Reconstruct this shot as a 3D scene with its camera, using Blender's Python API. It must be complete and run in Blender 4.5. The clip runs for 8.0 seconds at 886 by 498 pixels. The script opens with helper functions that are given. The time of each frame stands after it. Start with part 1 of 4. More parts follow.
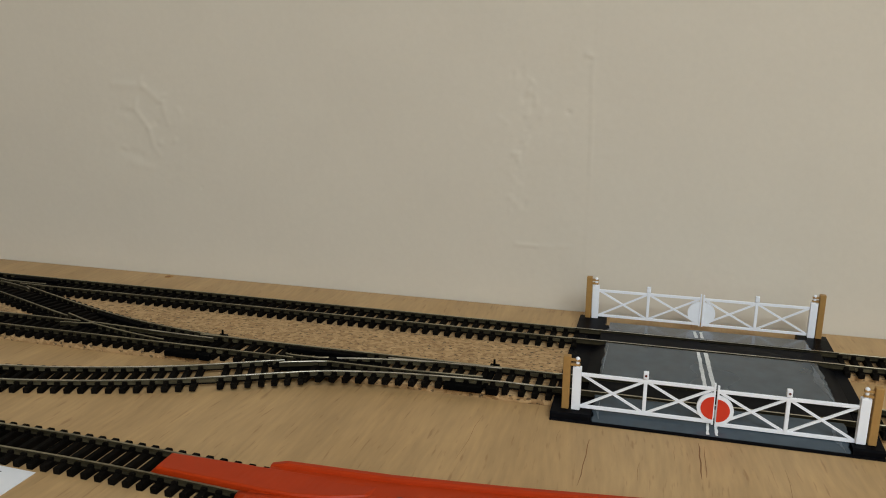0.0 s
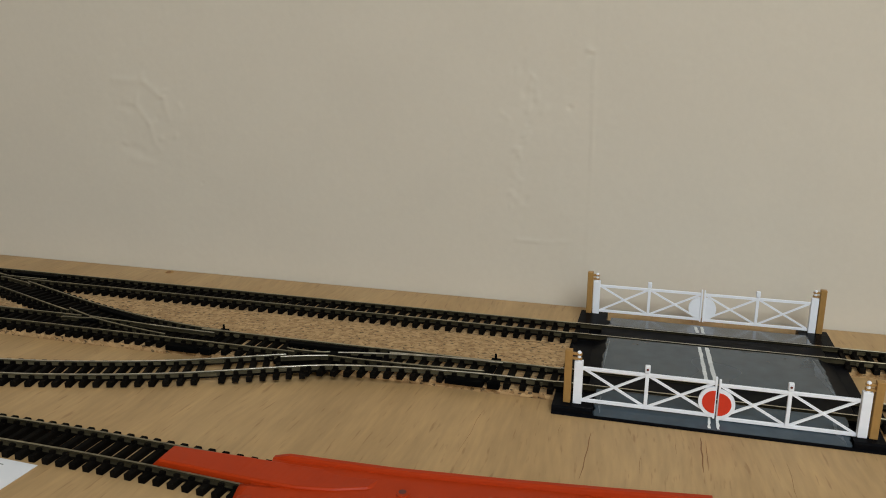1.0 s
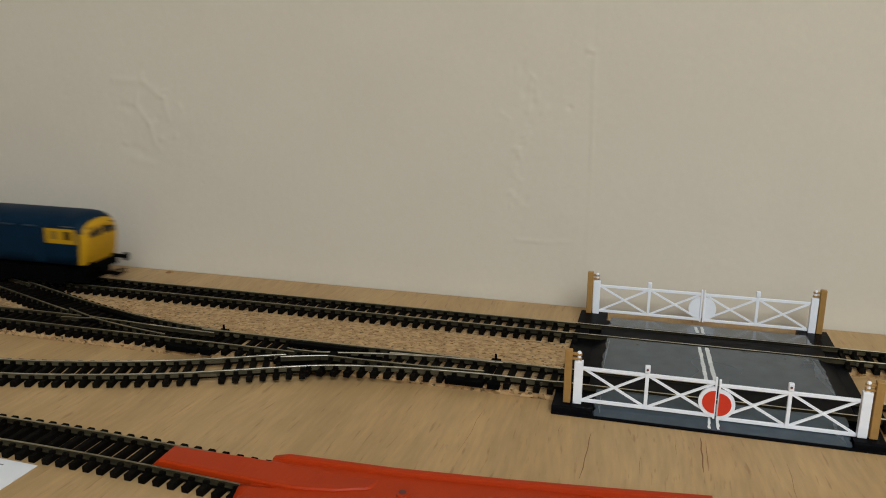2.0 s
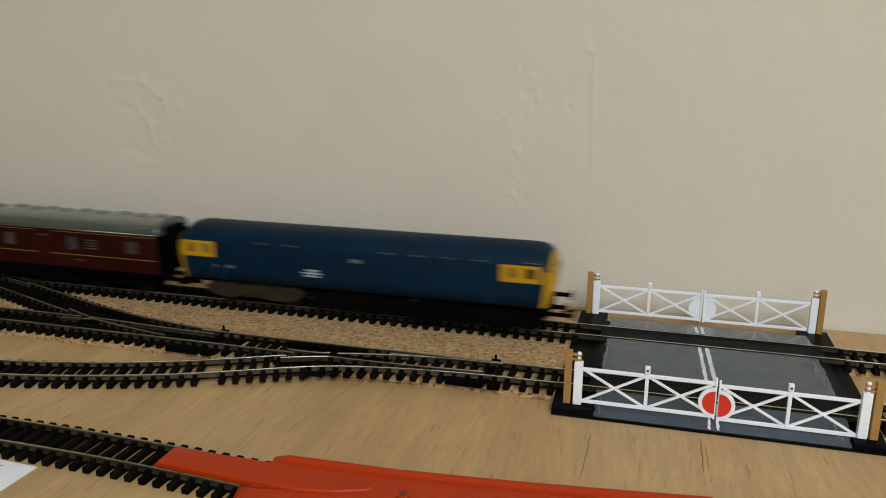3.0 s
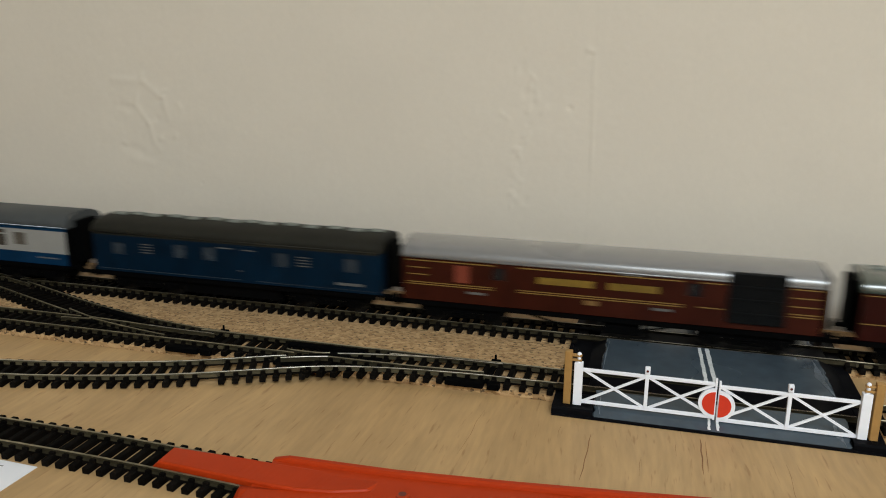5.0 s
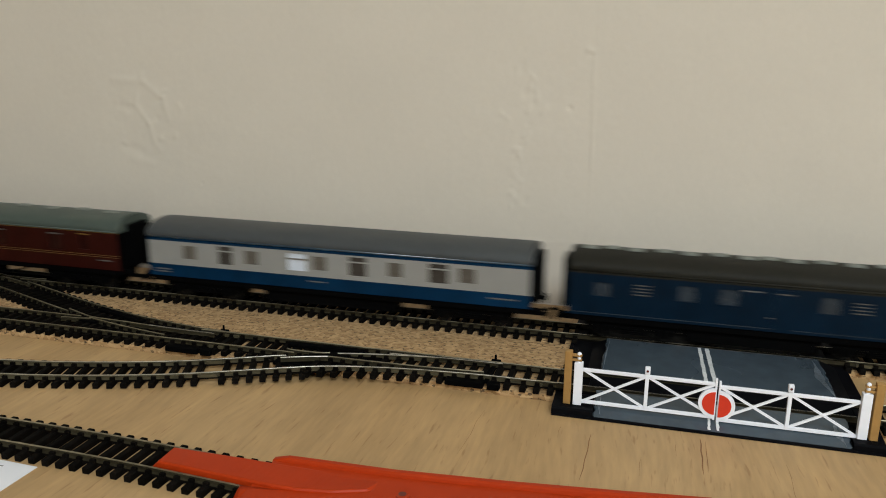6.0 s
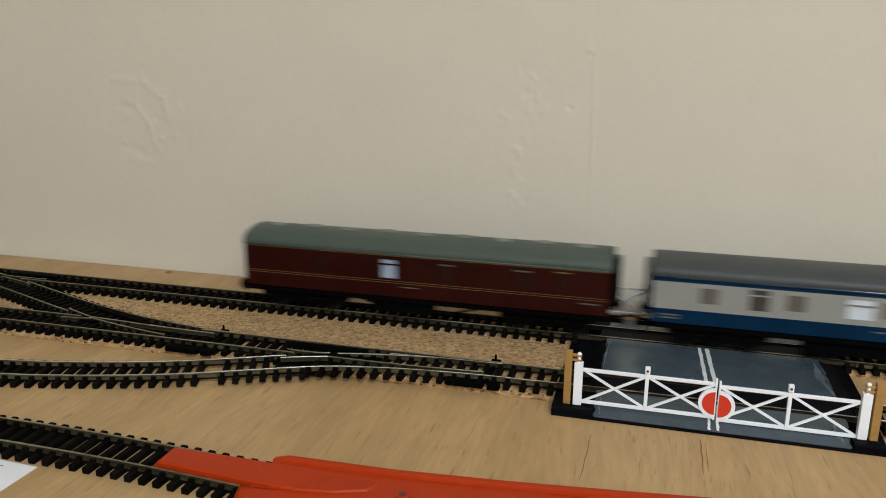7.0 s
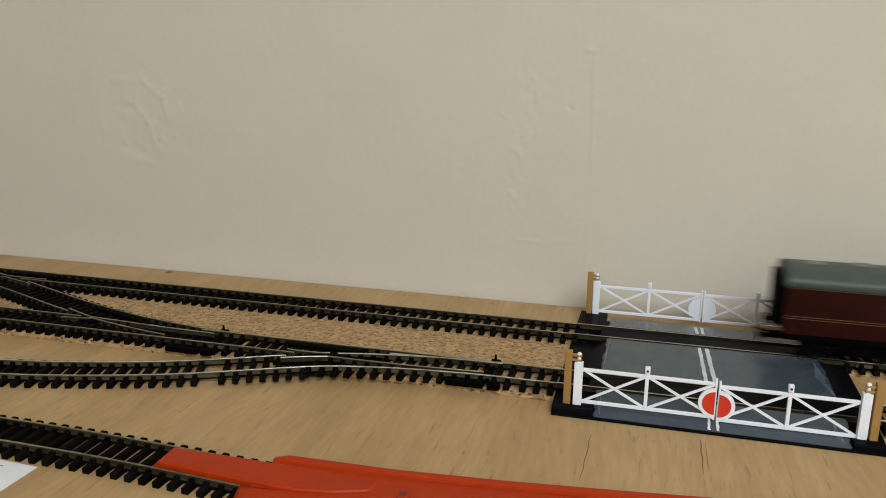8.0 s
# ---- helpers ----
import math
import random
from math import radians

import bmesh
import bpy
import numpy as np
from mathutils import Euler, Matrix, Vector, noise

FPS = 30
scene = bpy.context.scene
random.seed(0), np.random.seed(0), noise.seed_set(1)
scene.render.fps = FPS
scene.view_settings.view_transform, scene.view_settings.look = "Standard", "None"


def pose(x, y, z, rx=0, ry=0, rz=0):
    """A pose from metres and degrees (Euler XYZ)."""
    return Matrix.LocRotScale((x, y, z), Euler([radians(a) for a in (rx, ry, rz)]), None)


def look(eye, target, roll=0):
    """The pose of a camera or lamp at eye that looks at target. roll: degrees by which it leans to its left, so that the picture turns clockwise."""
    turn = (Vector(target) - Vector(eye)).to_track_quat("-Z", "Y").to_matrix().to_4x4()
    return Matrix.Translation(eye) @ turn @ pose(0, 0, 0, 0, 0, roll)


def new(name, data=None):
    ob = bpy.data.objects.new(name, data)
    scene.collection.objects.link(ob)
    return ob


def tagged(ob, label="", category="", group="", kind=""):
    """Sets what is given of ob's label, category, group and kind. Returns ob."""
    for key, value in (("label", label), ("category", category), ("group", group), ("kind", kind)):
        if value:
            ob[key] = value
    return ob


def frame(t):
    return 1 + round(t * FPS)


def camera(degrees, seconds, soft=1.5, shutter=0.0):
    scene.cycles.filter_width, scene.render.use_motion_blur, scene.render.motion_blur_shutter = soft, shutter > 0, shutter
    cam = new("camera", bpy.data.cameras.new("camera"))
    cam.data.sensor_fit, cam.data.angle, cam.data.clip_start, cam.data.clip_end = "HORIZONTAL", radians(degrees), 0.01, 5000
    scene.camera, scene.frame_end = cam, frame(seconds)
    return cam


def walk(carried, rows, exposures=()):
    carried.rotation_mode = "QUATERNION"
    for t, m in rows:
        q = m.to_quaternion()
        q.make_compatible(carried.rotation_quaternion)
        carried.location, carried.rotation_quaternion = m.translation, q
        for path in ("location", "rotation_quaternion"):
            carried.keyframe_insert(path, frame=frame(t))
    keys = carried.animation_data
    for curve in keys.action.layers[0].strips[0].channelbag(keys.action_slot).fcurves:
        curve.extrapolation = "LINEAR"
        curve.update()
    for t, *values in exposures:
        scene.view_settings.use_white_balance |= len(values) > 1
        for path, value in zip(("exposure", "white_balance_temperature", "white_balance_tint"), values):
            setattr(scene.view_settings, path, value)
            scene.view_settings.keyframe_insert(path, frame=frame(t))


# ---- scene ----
cam = camera(58.05, 8.0, soft=1.0, shutter=0.6)
mm = 0.001


def eye(x, y, z, pitch, roll, yaw):
    """Camera pose from a place in mm and angles in radians (pitch looks down, yaw turns left)."""
    return pose(x * mm, y * mm, z * mm, 90 - math.degrees(pitch), 0, math.degrees(yaw)) @ pose(0, 0, 0, 0, 0, math.degrees(roll))


REST = eye(-23.03, -428.93, 157.72, 0.2591, 0.00626, 0.26394)
LATE = eye(-23.26, -428.40, 159.05, 0.26141, 0.00664, 0.26363)
walk(cam, [
    (0.0, eye(-21.91, -427.89, 160.04, 0.25808, 0.00494, 0.26547)),
    (0.1, eye(-22.08, -428.02, 159.68, 0.25597, 0.00497, 0.26533)),
    (0.5, eye(-22.75, -428.52, 158.25, 0.25751, 0.00508, 0.26478)),
    (1.0, REST), (1.5, REST),
    (3.0, eye(-22.97, -428.53, 158.54, 0.26031, 0.00536, 0.26417)),
    (4.0, LATE), (6.0, LATE), (8.0, LATE),
], exposures=[(0.0, -0.25), (1.6, -0.25), (3.0, -0.12), (3.5, 0.0), (7.3, 0.0), (8.0, -0.06)])

# ---- world and light ----
world = bpy.data.worlds.new("world")
scene.world = world
world.use_nodes = True
wn = world.node_tree.nodes
sky = wn.new("ShaderNodeTexSky")
sky.sky_type, sky.sun_disc = "NISHITA", False
sky.sun_elevation, sky.sun_rotation = radians(40), radians(200)
world.node_tree.links.new(sky.outputs[0], wn["Background"].inputs[0])
wn["Background"].inputs[1].default_value = 0.1


def window_lamp(name, m, wide, high, power, colour):
    lamp = bpy.data.lights.new(name, "AREA")
    lamp.shape, lamp.size, lamp.size_y, lamp.energy, lamp.color = "RECTANGLE", wide, high, power, colour
    new(name, lamp).matrix_world = m


# daylight in the roof window's opening, high behind the camera
window_lamp("window_light", look((0.88, -1.75, 1.62), (0.88, -1.75, 0.0)), 1.74, 1.0, 67, (0.865, 0.96, 1.0))


# ---- materials ----
def material(name, colour, rough=0.6, metal=0.0, vary=0.12, grain=400.0, bump=0.0, coat=0.0, island=False, spec=0.5):
    """Painted or moulded surface: base colour that varies at two scales, uneven gloss and fine relief."""
    m = bpy.data.materials.new(name)
    m.use_nodes = True
    n, l = m.node_tree.nodes, m.node_tree.links
    b = n["Principled BSDF"]
    b.inputs["Roughness"].default_value, b.inputs["Metallic"].default_value = rough, metal
    b.inputs["Coat Weight"].default_value, b.inputs["Specular IOR Level"].default_value = coat, spec
    b.inputs["Coat Roughness"].default_value, b.inputs["Coat IOR"].default_value = 0.28, 1.9
    co = n.new("ShaderNodeTexCoord")
    fine, wide = n.new("ShaderNodeTexNoise"), n.new("ShaderNodeTexNoise")
    fine.inputs["Scale"].default_value, fine.inputs["Detail"].default_value = grain, 4
    wide.inputs["Scale"].default_value, wide.inputs["Detail"].default_value = grain / 14, 3
    for t in (fine, wide):
        l.new(co.outputs["Object"], t.inputs["Vector"])
    add = n.new("ShaderNodeMath")
    l.new(fine.outputs[0], add.inputs[0])
    l.new(wide.outputs[0], add.inputs[1])
    ramp = n.new("ShaderNodeMapRange")
    ramp.inputs[1].default_value, ramp.inputs[2].default_value = 0.6, 1.4
    ramp.inputs[3].default_value, ramp.inputs[4].default_value = 1 - vary, 1 + vary
    l.new(add.outputs[0], ramp.inputs[0])
    last = ramp.outputs[0]
    if island:
        info, r2, mul = n.new("ShaderNodeObjectInfo"), n.new("ShaderNodeMapRange"), n.new("ShaderNodeMath")
        r2.inputs[3].default_value, r2.inputs[4].default_value = 0.7, 1.3
        l.new(info.outputs["Random"], r2.inputs[0])
        mul.operation = "MULTIPLY"
        l.new(last, mul.inputs[0])
        l.new(r2.outputs[0], mul.inputs[1])
        last = mul.outputs[0]
    mix = n.new("ShaderNodeVectorMath")
    mix.operation = "SCALE"
    mix.inputs[0].default_value = colour
    l.new(last, mix.inputs["Scale"])
    l.new(mix.outputs[0], b.inputs["Base Color"])
    rr = n.new("ShaderNodeMapRange")
    rr.inputs[1].default_value, rr.inputs[2].default_value = 0.3, 0.7
    rr.inputs[3].default_value, rr.inputs[4].default_value = max(rough - 0.1, 0.02), min(rough + 0.1, 1)
    l.new(wide.outputs[0], rr.inputs[0])
    l.new(rr.outputs[0], b.inputs["Roughness"])
    if bump:
        bp = n.new("ShaderNodeBump")
        bp.inputs["Strength"].default_value, bp.inputs["Distance"].default_value = 0.5, bump
        l.new(add.outputs[0], bp.inputs["Height"])
        l.new(bp.outputs[0], b.inputs["Normal"])
    return m


def wood_board():
    """Pale plywood whose grain runs across the board, with cathedral streaks and a few dark lines."""
    m = bpy.data.materials.new("plywood")
    m.use_nodes = True
    n, l = m.node_tree.nodes, m.node_tree.links
    b = n["Principled BSDF"]
    co = n.new("ShaderNodeTexCoord")
    warp = n.new("ShaderNodeTexNoise")
    warp.inputs["Scale"].default_value = 6
    off = n.new("ShaderNodeVectorMath")
    off.operation = "MULTIPLY_ADD"
    l.new(co.outputs["Object"], warp.inputs["Vector"])
    l.new(warp.outputs["Color"], off.inputs[0])
    off.inputs[1].default_value = (0.03, 0.0, 0.0)
    l.new(co.outputs["Object"], off.inputs[2])

    def streak(sx, sy, detail):
        mp, tx = n.new("ShaderNodeMapping"), n.new("ShaderNodeTexNoise")
        mp.inputs["Scale"].default_value = (sx, sy, 1)
        tx.inputs["Scale"].default_value, tx.inputs["Detail"].default_value = 1, detail
        l.new(off.outputs[0], mp.inputs[0])
        l.new(mp.outputs[0], tx.inputs["Vector"])
        return tx.outputs[0]

    def spread(value, lo, hi, a, b):
        r = n.new("ShaderNodeMapRange")
        for k, v in zip((1, 2, 3, 4), (lo, hi, a, b)):
            r.inputs[k].default_value = v
        l.new(value, r.inputs[0])
        return r.outputs[0]

    def times(a, b):
        t = n.new("ShaderNodeMath")
        t.operation = "MULTIPLY"
        l.new(a, t.inputs[0])
        l.new(b, t.inputs[1])
        return t.outputs[0]

    broad, band, fine = streak(13, 1.7, 2), streak(75, 5.5, 3), streak(420, 48, 3)
    pore, blotch = streak(520, 62, 2), streak(34, 21, 3)
    ramp = n.new("ShaderNodeValToRGB")
    ramp.color_ramp.elements[0].position, ramp.color_ramp.elements[0].color = 0.3, (0.394, 0.241, 0.103, 1)
    ramp.color_ramp.elements[1].position, ramp.color_ramp.elements[1].color = 0.68, (0.468, 0.301, 0.140, 1)
    l.new(broad, ramp.inputs[0])
    grain = times(spread(fine, 0.3, 0.7, 0.91, 1.085), spread(band, 0.3, 0.72, 1.07, 0.92))
    grain = times(grain, spread(blotch, 0.32, 0.7, 0.93, 1.06))
    marks = spread(pore, 0.62, 0.73, 0.0, 0.6)
    sc, mix = n.new("ShaderNodeVectorMath"), n.new("ShaderNodeMix")
    sc.operation, mix.data_type = "SCALE", "RGBA"
    l.new(ramp.outputs[0], sc.inputs[0])
    l.new(grain, sc.inputs["Scale"])
    l.new(marks, mix.inputs["Factor"])
    l.new(sc.outputs[0], mix.inputs[6])
    mix.inputs[7].default_value = (0.255, 0.128, 0.050, 1)
    l.new(mix.outputs[2], b.inputs["Base Color"])
    b.inputs["Roughness"].default_value = 0.5
    bp = n.new("ShaderNodeBump")
    bp.inputs["Strength"].default_value, bp.inputs["Distance"].default_value = 0.3, 0.0003
    l.new(fine, bp.inputs["Height"])
    l.new(bp.outputs[0], b.inputs["Normal"])
    return m


def cork_sheet():
    """Granulated cork: tan grains with dark specks."""
    m = bpy.data.materials.new("cork")
    m.use_nodes = True
    n, l = m.node_tree.nodes, m.node_tree.links
    b = n["Principled BSDF"]
    co = n.new("ShaderNodeTexCoord")
    v, s = n.new("ShaderNodeTexVoronoi"), n.new("ShaderNodeTexNoise")
    v.inputs["Scale"].default_value = 560
    s.inputs["Scale"].default_value, s.inputs["Detail"].default_value = 640, 4
    stretch = n.new("ShaderNodeMapping")
    stretch.inputs["Scale"].default_value = (0.72, 1.0, 1.0)
    l.new(co.outputs["Object"], stretch.inputs[0])
    l.new(stretch.outputs[0], v.inputs["Vector"])
    l.new(stretch.outputs[0], s.inputs["Vector"])
    r = n.new("ShaderNodeValToRGB")
    e = r.color_ramp.elements
    e[0].position, e[0].color = 0.0, (0.27, 0.150, 0.060, 1)
    e[1].position, e[1].color = 1.0, (0.56, 0.365, 0.178, 1)
    l.new(v.outputs["Color"], r.inputs[0])
    k = n.new("ShaderNodeMapRange")
    k.inputs[1].default_value, k.inputs[2].default_value, k.inputs[3].default_value, k.inputs[4].default_value = 0.355, 0.415, 0.24, 1.0
    l.new(s.outputs[0], k.inputs[0])
    sc = n.new("ShaderNodeVectorMath")
    sc.operation = "SCALE"
    l.new(r.outputs[0], sc.inputs[0])
    l.new(k.outputs[0], sc.inputs["Scale"])
    l.new(sc.outputs[0], b.inputs["Base Color"])
    b.inputs["Roughness"].default_value = 0.9
    bp = n.new("ShaderNodeBump")
    bp.inputs["Strength"].default_value, bp.inputs["Distance"].default_value = 0.9, 0.0008
    l.new(s.outputs[0], bp.inputs["Height"])
    l.new(bp.outputs[0], b.inputs["Normal"])
    return m


M = dict(
    wall=material("wall_paint", (0.656, 0.590, 0.500), 0.8, vary=0.02, grain=330, bump=0.00013, spec=0.2),
    ceiling=material("ceiling_paint", (0.75, 0.73, 0.69), 0.8, vary=0.03, grain=20),
    floor=material("floor_carpet", (0.22, 0.19, 0.16), 0.95, vary=0.2, grain=200),
    frame=material("window_paint", (0.78, 0.77, 0.74), 0.4, vary=0.03),
    wood=wood_board(), cork=cork_sheet(),
    rail=material("rail_steel", (0.033, 0.027, 0.0150), 0.45, 0.0, vary=0.55, grain=300, spec=0.2),
    railbright=material("rail_bright", (0.072, 0.060, 0.034), 0.36, 0.1, vary=0.5, grain=260, spec=0.4),
    head=material("rail_head_dull", (0.30, 0.26, 0.175), 0.36, 0.75, vary=0.6, grain=260),
    headbright=material("rail_head_polished", (0.58, 0.54, 0.45), 0.27, 0.9, vary=0.55, grain=160),
    goldthin=material("lining_faded", (0.17, 0.09, 0.025), 0.45, vary=0.1),
    shade=material("shaded_glazing", (0.022, 0.0055, 0.0045), 0.22, vary=0.25, spec=0.2),
    sleeper=material("sleeper_plastic", (0.0046, 0.0038, 0.0031), 0.6, vary=0.3, island=True, spec=0.025),
    black=material("black_plastic", (0.0020, 0.0020, 0.0021), 0.6, vary=0.3, grain=200, spec=0.015),
    base=material("crossing_black", (0.004, 0.004, 0.005), 0.3, vary=0.35, grain=150, bump=0.0001, spec=0.02),
    road=material("road_grey", (0.049, 0.066, 0.082), 0.2, vary=0.3, grain=110, bump=0.00006, spec=0.5),
    line=material("line_white", (0.62, 0.63, 0.63), 0.5, vary=0.25, grain=600),
    gate=material("gate_white", (0.875, 0.89, 0.955), 0.38, vary=0.03),
    disc=material("disc_red", (0.66, 0.045, 0.02), 0.4, vary=0.06, spec=0.25),
    lens=material("lens_red", (0.10, 0.012, 0.008), 0.3, vary=0.1),
    post=material("post_tan", (0.36, 0.20, 0.065), 0.5, vary=0.12, spec=0.2),
    red=material("ramp_orange", (0.39, 0.033, 0.004), 0.42, vary=0.10, grain=120, spec=0.15),
    paper=material("paper_white", (0.75, 0.75, 0.78), 0.7, vary=0.03, grain=90),
    blue=material("loco_blue", (0.0011, 0.0125, 0.0290), 0.5, vary=0.25, grain=120, spec=0.12),
    yellow=material("warning_yellow", (0.46, 0.245, 0.007), 0.45, vary=0.12, spec=0.2),
    tanglass=material("tan_glazing", (0.17, 0.11, 0.028), 0.3, vary=0.2, spec=0.25),
    glass=material("dark_glazing", (0.010, 0.010, 0.011), 0.2, vary=0.2, spec=0.25),
    greyglass=material("clear_glazing", (0.115, 0.100, 0.082), 0.25, vary=0.35, spec=0.3),
    dimglass=material("dim_glazing", (0.055, 0.041, 0.037), 0.25, vary=0.25, spec=0.3),
    blueglass=material("blue_grey_glazing", (0.025, 0.034, 0.044), 0.25, vary=0.25, spec=0.3),
    crack=material("split_brown", (0.205, 0.096, 0.038), 0.8, vary=0.3),
    # paler road grey that holds both rubbed paint and a painted soft reflection
    scuff=material("sheen_scuff_grey", (0.092, 0.110, 0.130), 0.4, vary=0.75, grain=900, bump=0.0003),
    mark=material("marking_grey", (0.105, 0.102, 0.097), 0.45, vary=0.2),
    slat=material("slat_pale", (0.090, 0.081, 0.073), 0.5, vary=0.2),
    frosted=material("frosted_glazing", (0.60, 0.64, 0.71), 0.35, vary=0.12),
    maroon=material("maroon_paint", (0.0235, 0.0034, 0.0023), 0.35, vary=0.4, grain=90, spec=0.12),
    brown=material("lake_paint", (0.032, 0.0062, 0.003), 0.35, vary=0.4, grain=90, spec=0.12),
    vanblue=material("van_blue", (0.0006, 0.0085, 0.0205), 0.4, vary=0.4, grain=90, spec=0.12),
    coachblue=material("coach_blue", (0.0015, 0.0190, 0.050), 0.42, vary=0.4, grain=90, spec=0.08),
    coachgrey=material("coach_grey", (0.265, 0.258, 0.240), 0.42, vary=0.06, grain=150),
    roofgreen=material("roof_green_grey", (0.044, 0.060, 0.049), 0.3, vary=0.15, grain=200, coat=1.0),
    roofsilver=material("roof_silver", (0.16, 0.157, 0.157), 0.3, vary=0.08, grain=200, coat=1.0),
    roofolive=material("roof_olive", (0.062, 0.078, 0.066), 0.45, vary=0.12, grain=200, spec=0.25),
    frostblue=material("frosted_blue_glazing", (0.30, 0.36, 0.47), 0.35, vary=0.15),
    roofdark=material("roof_dark", (0.019, 0.018, 0.014), 0.55, vary=0.2, grain=200, spec=0.08),
    roofgrey=material("roof_mid_grey", (0.056, 0.060, 0.061), 0.45, vary=0.15, grain=200, spec=0.2),
    gold=material("lining_yellow", (0.205, 0.120, 0.025), 0.45, vary=0.1),
    letter=material("lettering_yellow", (0.19, 0.112, 0.012), 0.45, vary=0.6, grain=420),
    gutterblue=material("gutter_blue", (0.012, 0.048, 0.085), 0.3, vary=0.2, coat=1.0),
    ventpale=material("vent_grey", (0.20, 0.208, 0.182), 0.55, vary=0.2, grain=300, spec=0.2),
    # body blue made paler, a painted glint on the grilles
    grille=material("grille_glint_blue", (0.018, 0.042, 0.066), 0.4, vary=0.3, grain=300),
    doorblack=material("door_black", (0.0040, 0.0044, 0.0047), 0.42, vary=0.35, grain=250, spec=0.07),
    dimwhite=material("emblem_white", (0.36, 0.37, 0.39), 0.5, vary=0.3, grain=500),
    sashglass=material("dark_sash_glazing", (0.055, 0.047, 0.040), 0.25, vary=0.35, spec=0.3),
    orange=material("door_red", (0.17, 0.030, 0.014), 0.4, vary=0.1),
    dusty=material("dusty_bogie", (0.026, 0.021, 0.012), 0.9, vary=0.55, grain=140, bump=0.0003, spec=0.05),
    steel=material("buffer_steel", (0.30, 0.29, 0.28), 0.35, 0.8, vary=0.2),
    wheel=material("wheel_metal", (0.010, 0.0095, 0.009), 0.45, 0.0, vary=0.3, spec=0.1),
)


# ---- mesh helpers (all sizes in millimetres) ----
def finish(name, bm, mat, smooth=False):
    me = bpy.data.meshes.new(name)
    bmesh.ops.recalc_face_normals(bm, faces=bm.faces)
    bm.transform(Matrix.Diagonal((mm, mm, mm, 1)))
    bm.to_mesh(me)
    bm.free()
    me.materials.append(mat)
    if smooth:
        me.polygons.foreach_set("use_smooth", [True] * len(me.polygons))
    return me


def part(name, bm, mat, parent=None, label="", smooth=False):
    ob = new(name, finish(name, bm, mat, smooth))
    if parent:
        ob.parent = parent
    return tagged(ob, label)


def thing(name, label, category, x=0, y=0, z=0, group="", kind=""):
    ob = new(name)
    ob.empty_display_size = 0.01
    ob.location = (x * mm, y * mm, z * mm)
    return tagged(ob, label, category, group, kind)


def box(bm, x0, x1, y0, y1, z0, z1, bevel=0.0):
    r = bmesh.ops.create_cube(bm, size=1, matrix=Matrix.LocRotScale(((x0 + x1) / 2, (y0 + y1) / 2, (z0 + z1) / 2), None, (abs(x1 - x0), abs(y1 - y0), abs(z1 - z0))))
    if bevel:
        es = {e for v in r["verts"] for e in v.link_edges}
        bmesh.ops.bevel(bm, geom=list(es), offset=bevel, segments=2, affect="EDGES", profile=0.5)
    return bm


def boxes(*rows, bevel=0.0):
    bm = bmesh.new()
    for r in rows:
        box(bm, *r, bevel=bevel)
    return bm


def cylinder(bm, a, b, r, r2=None, n=16):
    a, b = Vector(a), Vector(b)
    q = (b - a).to_track_quat("Z", "Y")
    bmesh.ops.create_cone(bm, cap_ends=True, segments=n, radius1=r, radius2=r if r2 is None else r2, depth=(b - a).length,
                          matrix=Matrix.LocRotScale((a + b) / 2, q, None))
    return bm


def bar(bm, a, b, w, d):
    """A square bar from a to b in the plane y = const; w across, d deep."""
    a, b = Vector(a), Vector(b)
    ang = math.atan2(b.z - a.z, b.x - a.x)
    bmesh.ops.create_cube(bm, size=1, matrix=Matrix.LocRotScale((a + b) / 2, Euler((0, -ang, 0)), ((b - a).length, d, w)))
    return bm


def sweep(bm, rings, caps=True, closed=True):
    """Skin a list of rings of equal length."""
    vs = [[bm.verts.new(p) for p in ring] for ring in rings]
    n = len(vs[0])
    for a, b in zip(vs, vs[1:]):
        for i in range(n if closed else n - 1):
            bm.faces.new((a[i], a[(i + 1) % n], b[(i + 1) % n], b[i]))
    if caps:
        bm.faces.new(vs[0])
        bm.faces.new(vs[-1][::-1])
    return bm


def plane_with_holes(bm, x0, x1, z0, z1, y0, y1, holes):
    """A wall between two y planes with rectangular openings (x0, x1, z0, z1) that go right through."""
    xs = sorted({x0, x1, *[v for h in holes for v in h[:2]]})
    zs = sorted({z0, z1, *[v for h in holes for v in h[2:]]})
    solid = {}
    for i in range(len(xs) - 1):
        for k in range(len(zs) - 1):
            cx, cz = (xs[i] + xs[i + 1]) / 2, (zs[k] + zs[k + 1]) / 2
            solid[i, k] = not any(h[0] < cx < h[1] and h[2] < cz < h[3] for h in holes)
    for (i, k), s in solid.items():
        if not s:
            continue
        a, b, c, d = xs[i], xs[i + 1], zs[k], zs[k + 1]
        for y in (y0, y1):
            bm.faces.new([bm.verts.new(p) for p in ((a, y, c), (b, y, c), (b, y, d), (a, y, d))])
        for di, dk, p, q in ((-1, 0, (a, c), (a, d)), (1, 0, (b, c), (b, d)), (0, -1, (a, c), (b, c)), (0, 1, (a, d), (b, d))):
            if not solid.get((i + di, k + dk), False):
                bm.faces.new([bm.verts.new(v) for v in ((p[0], y0, p[1]), (q[0], y0, q[1]), (q[0], y1, q[1]), (p[0], y1, p[1]))])
    bmesh.ops.remove_doubles(bm, verts=bm.verts, dist=0.001)
    return bm


# ---- the room ----
LEFT, RIGHT, BACK, FLOOR, TOP, WALL = -2750, 1850, -2500, -900, 1600, 62.0


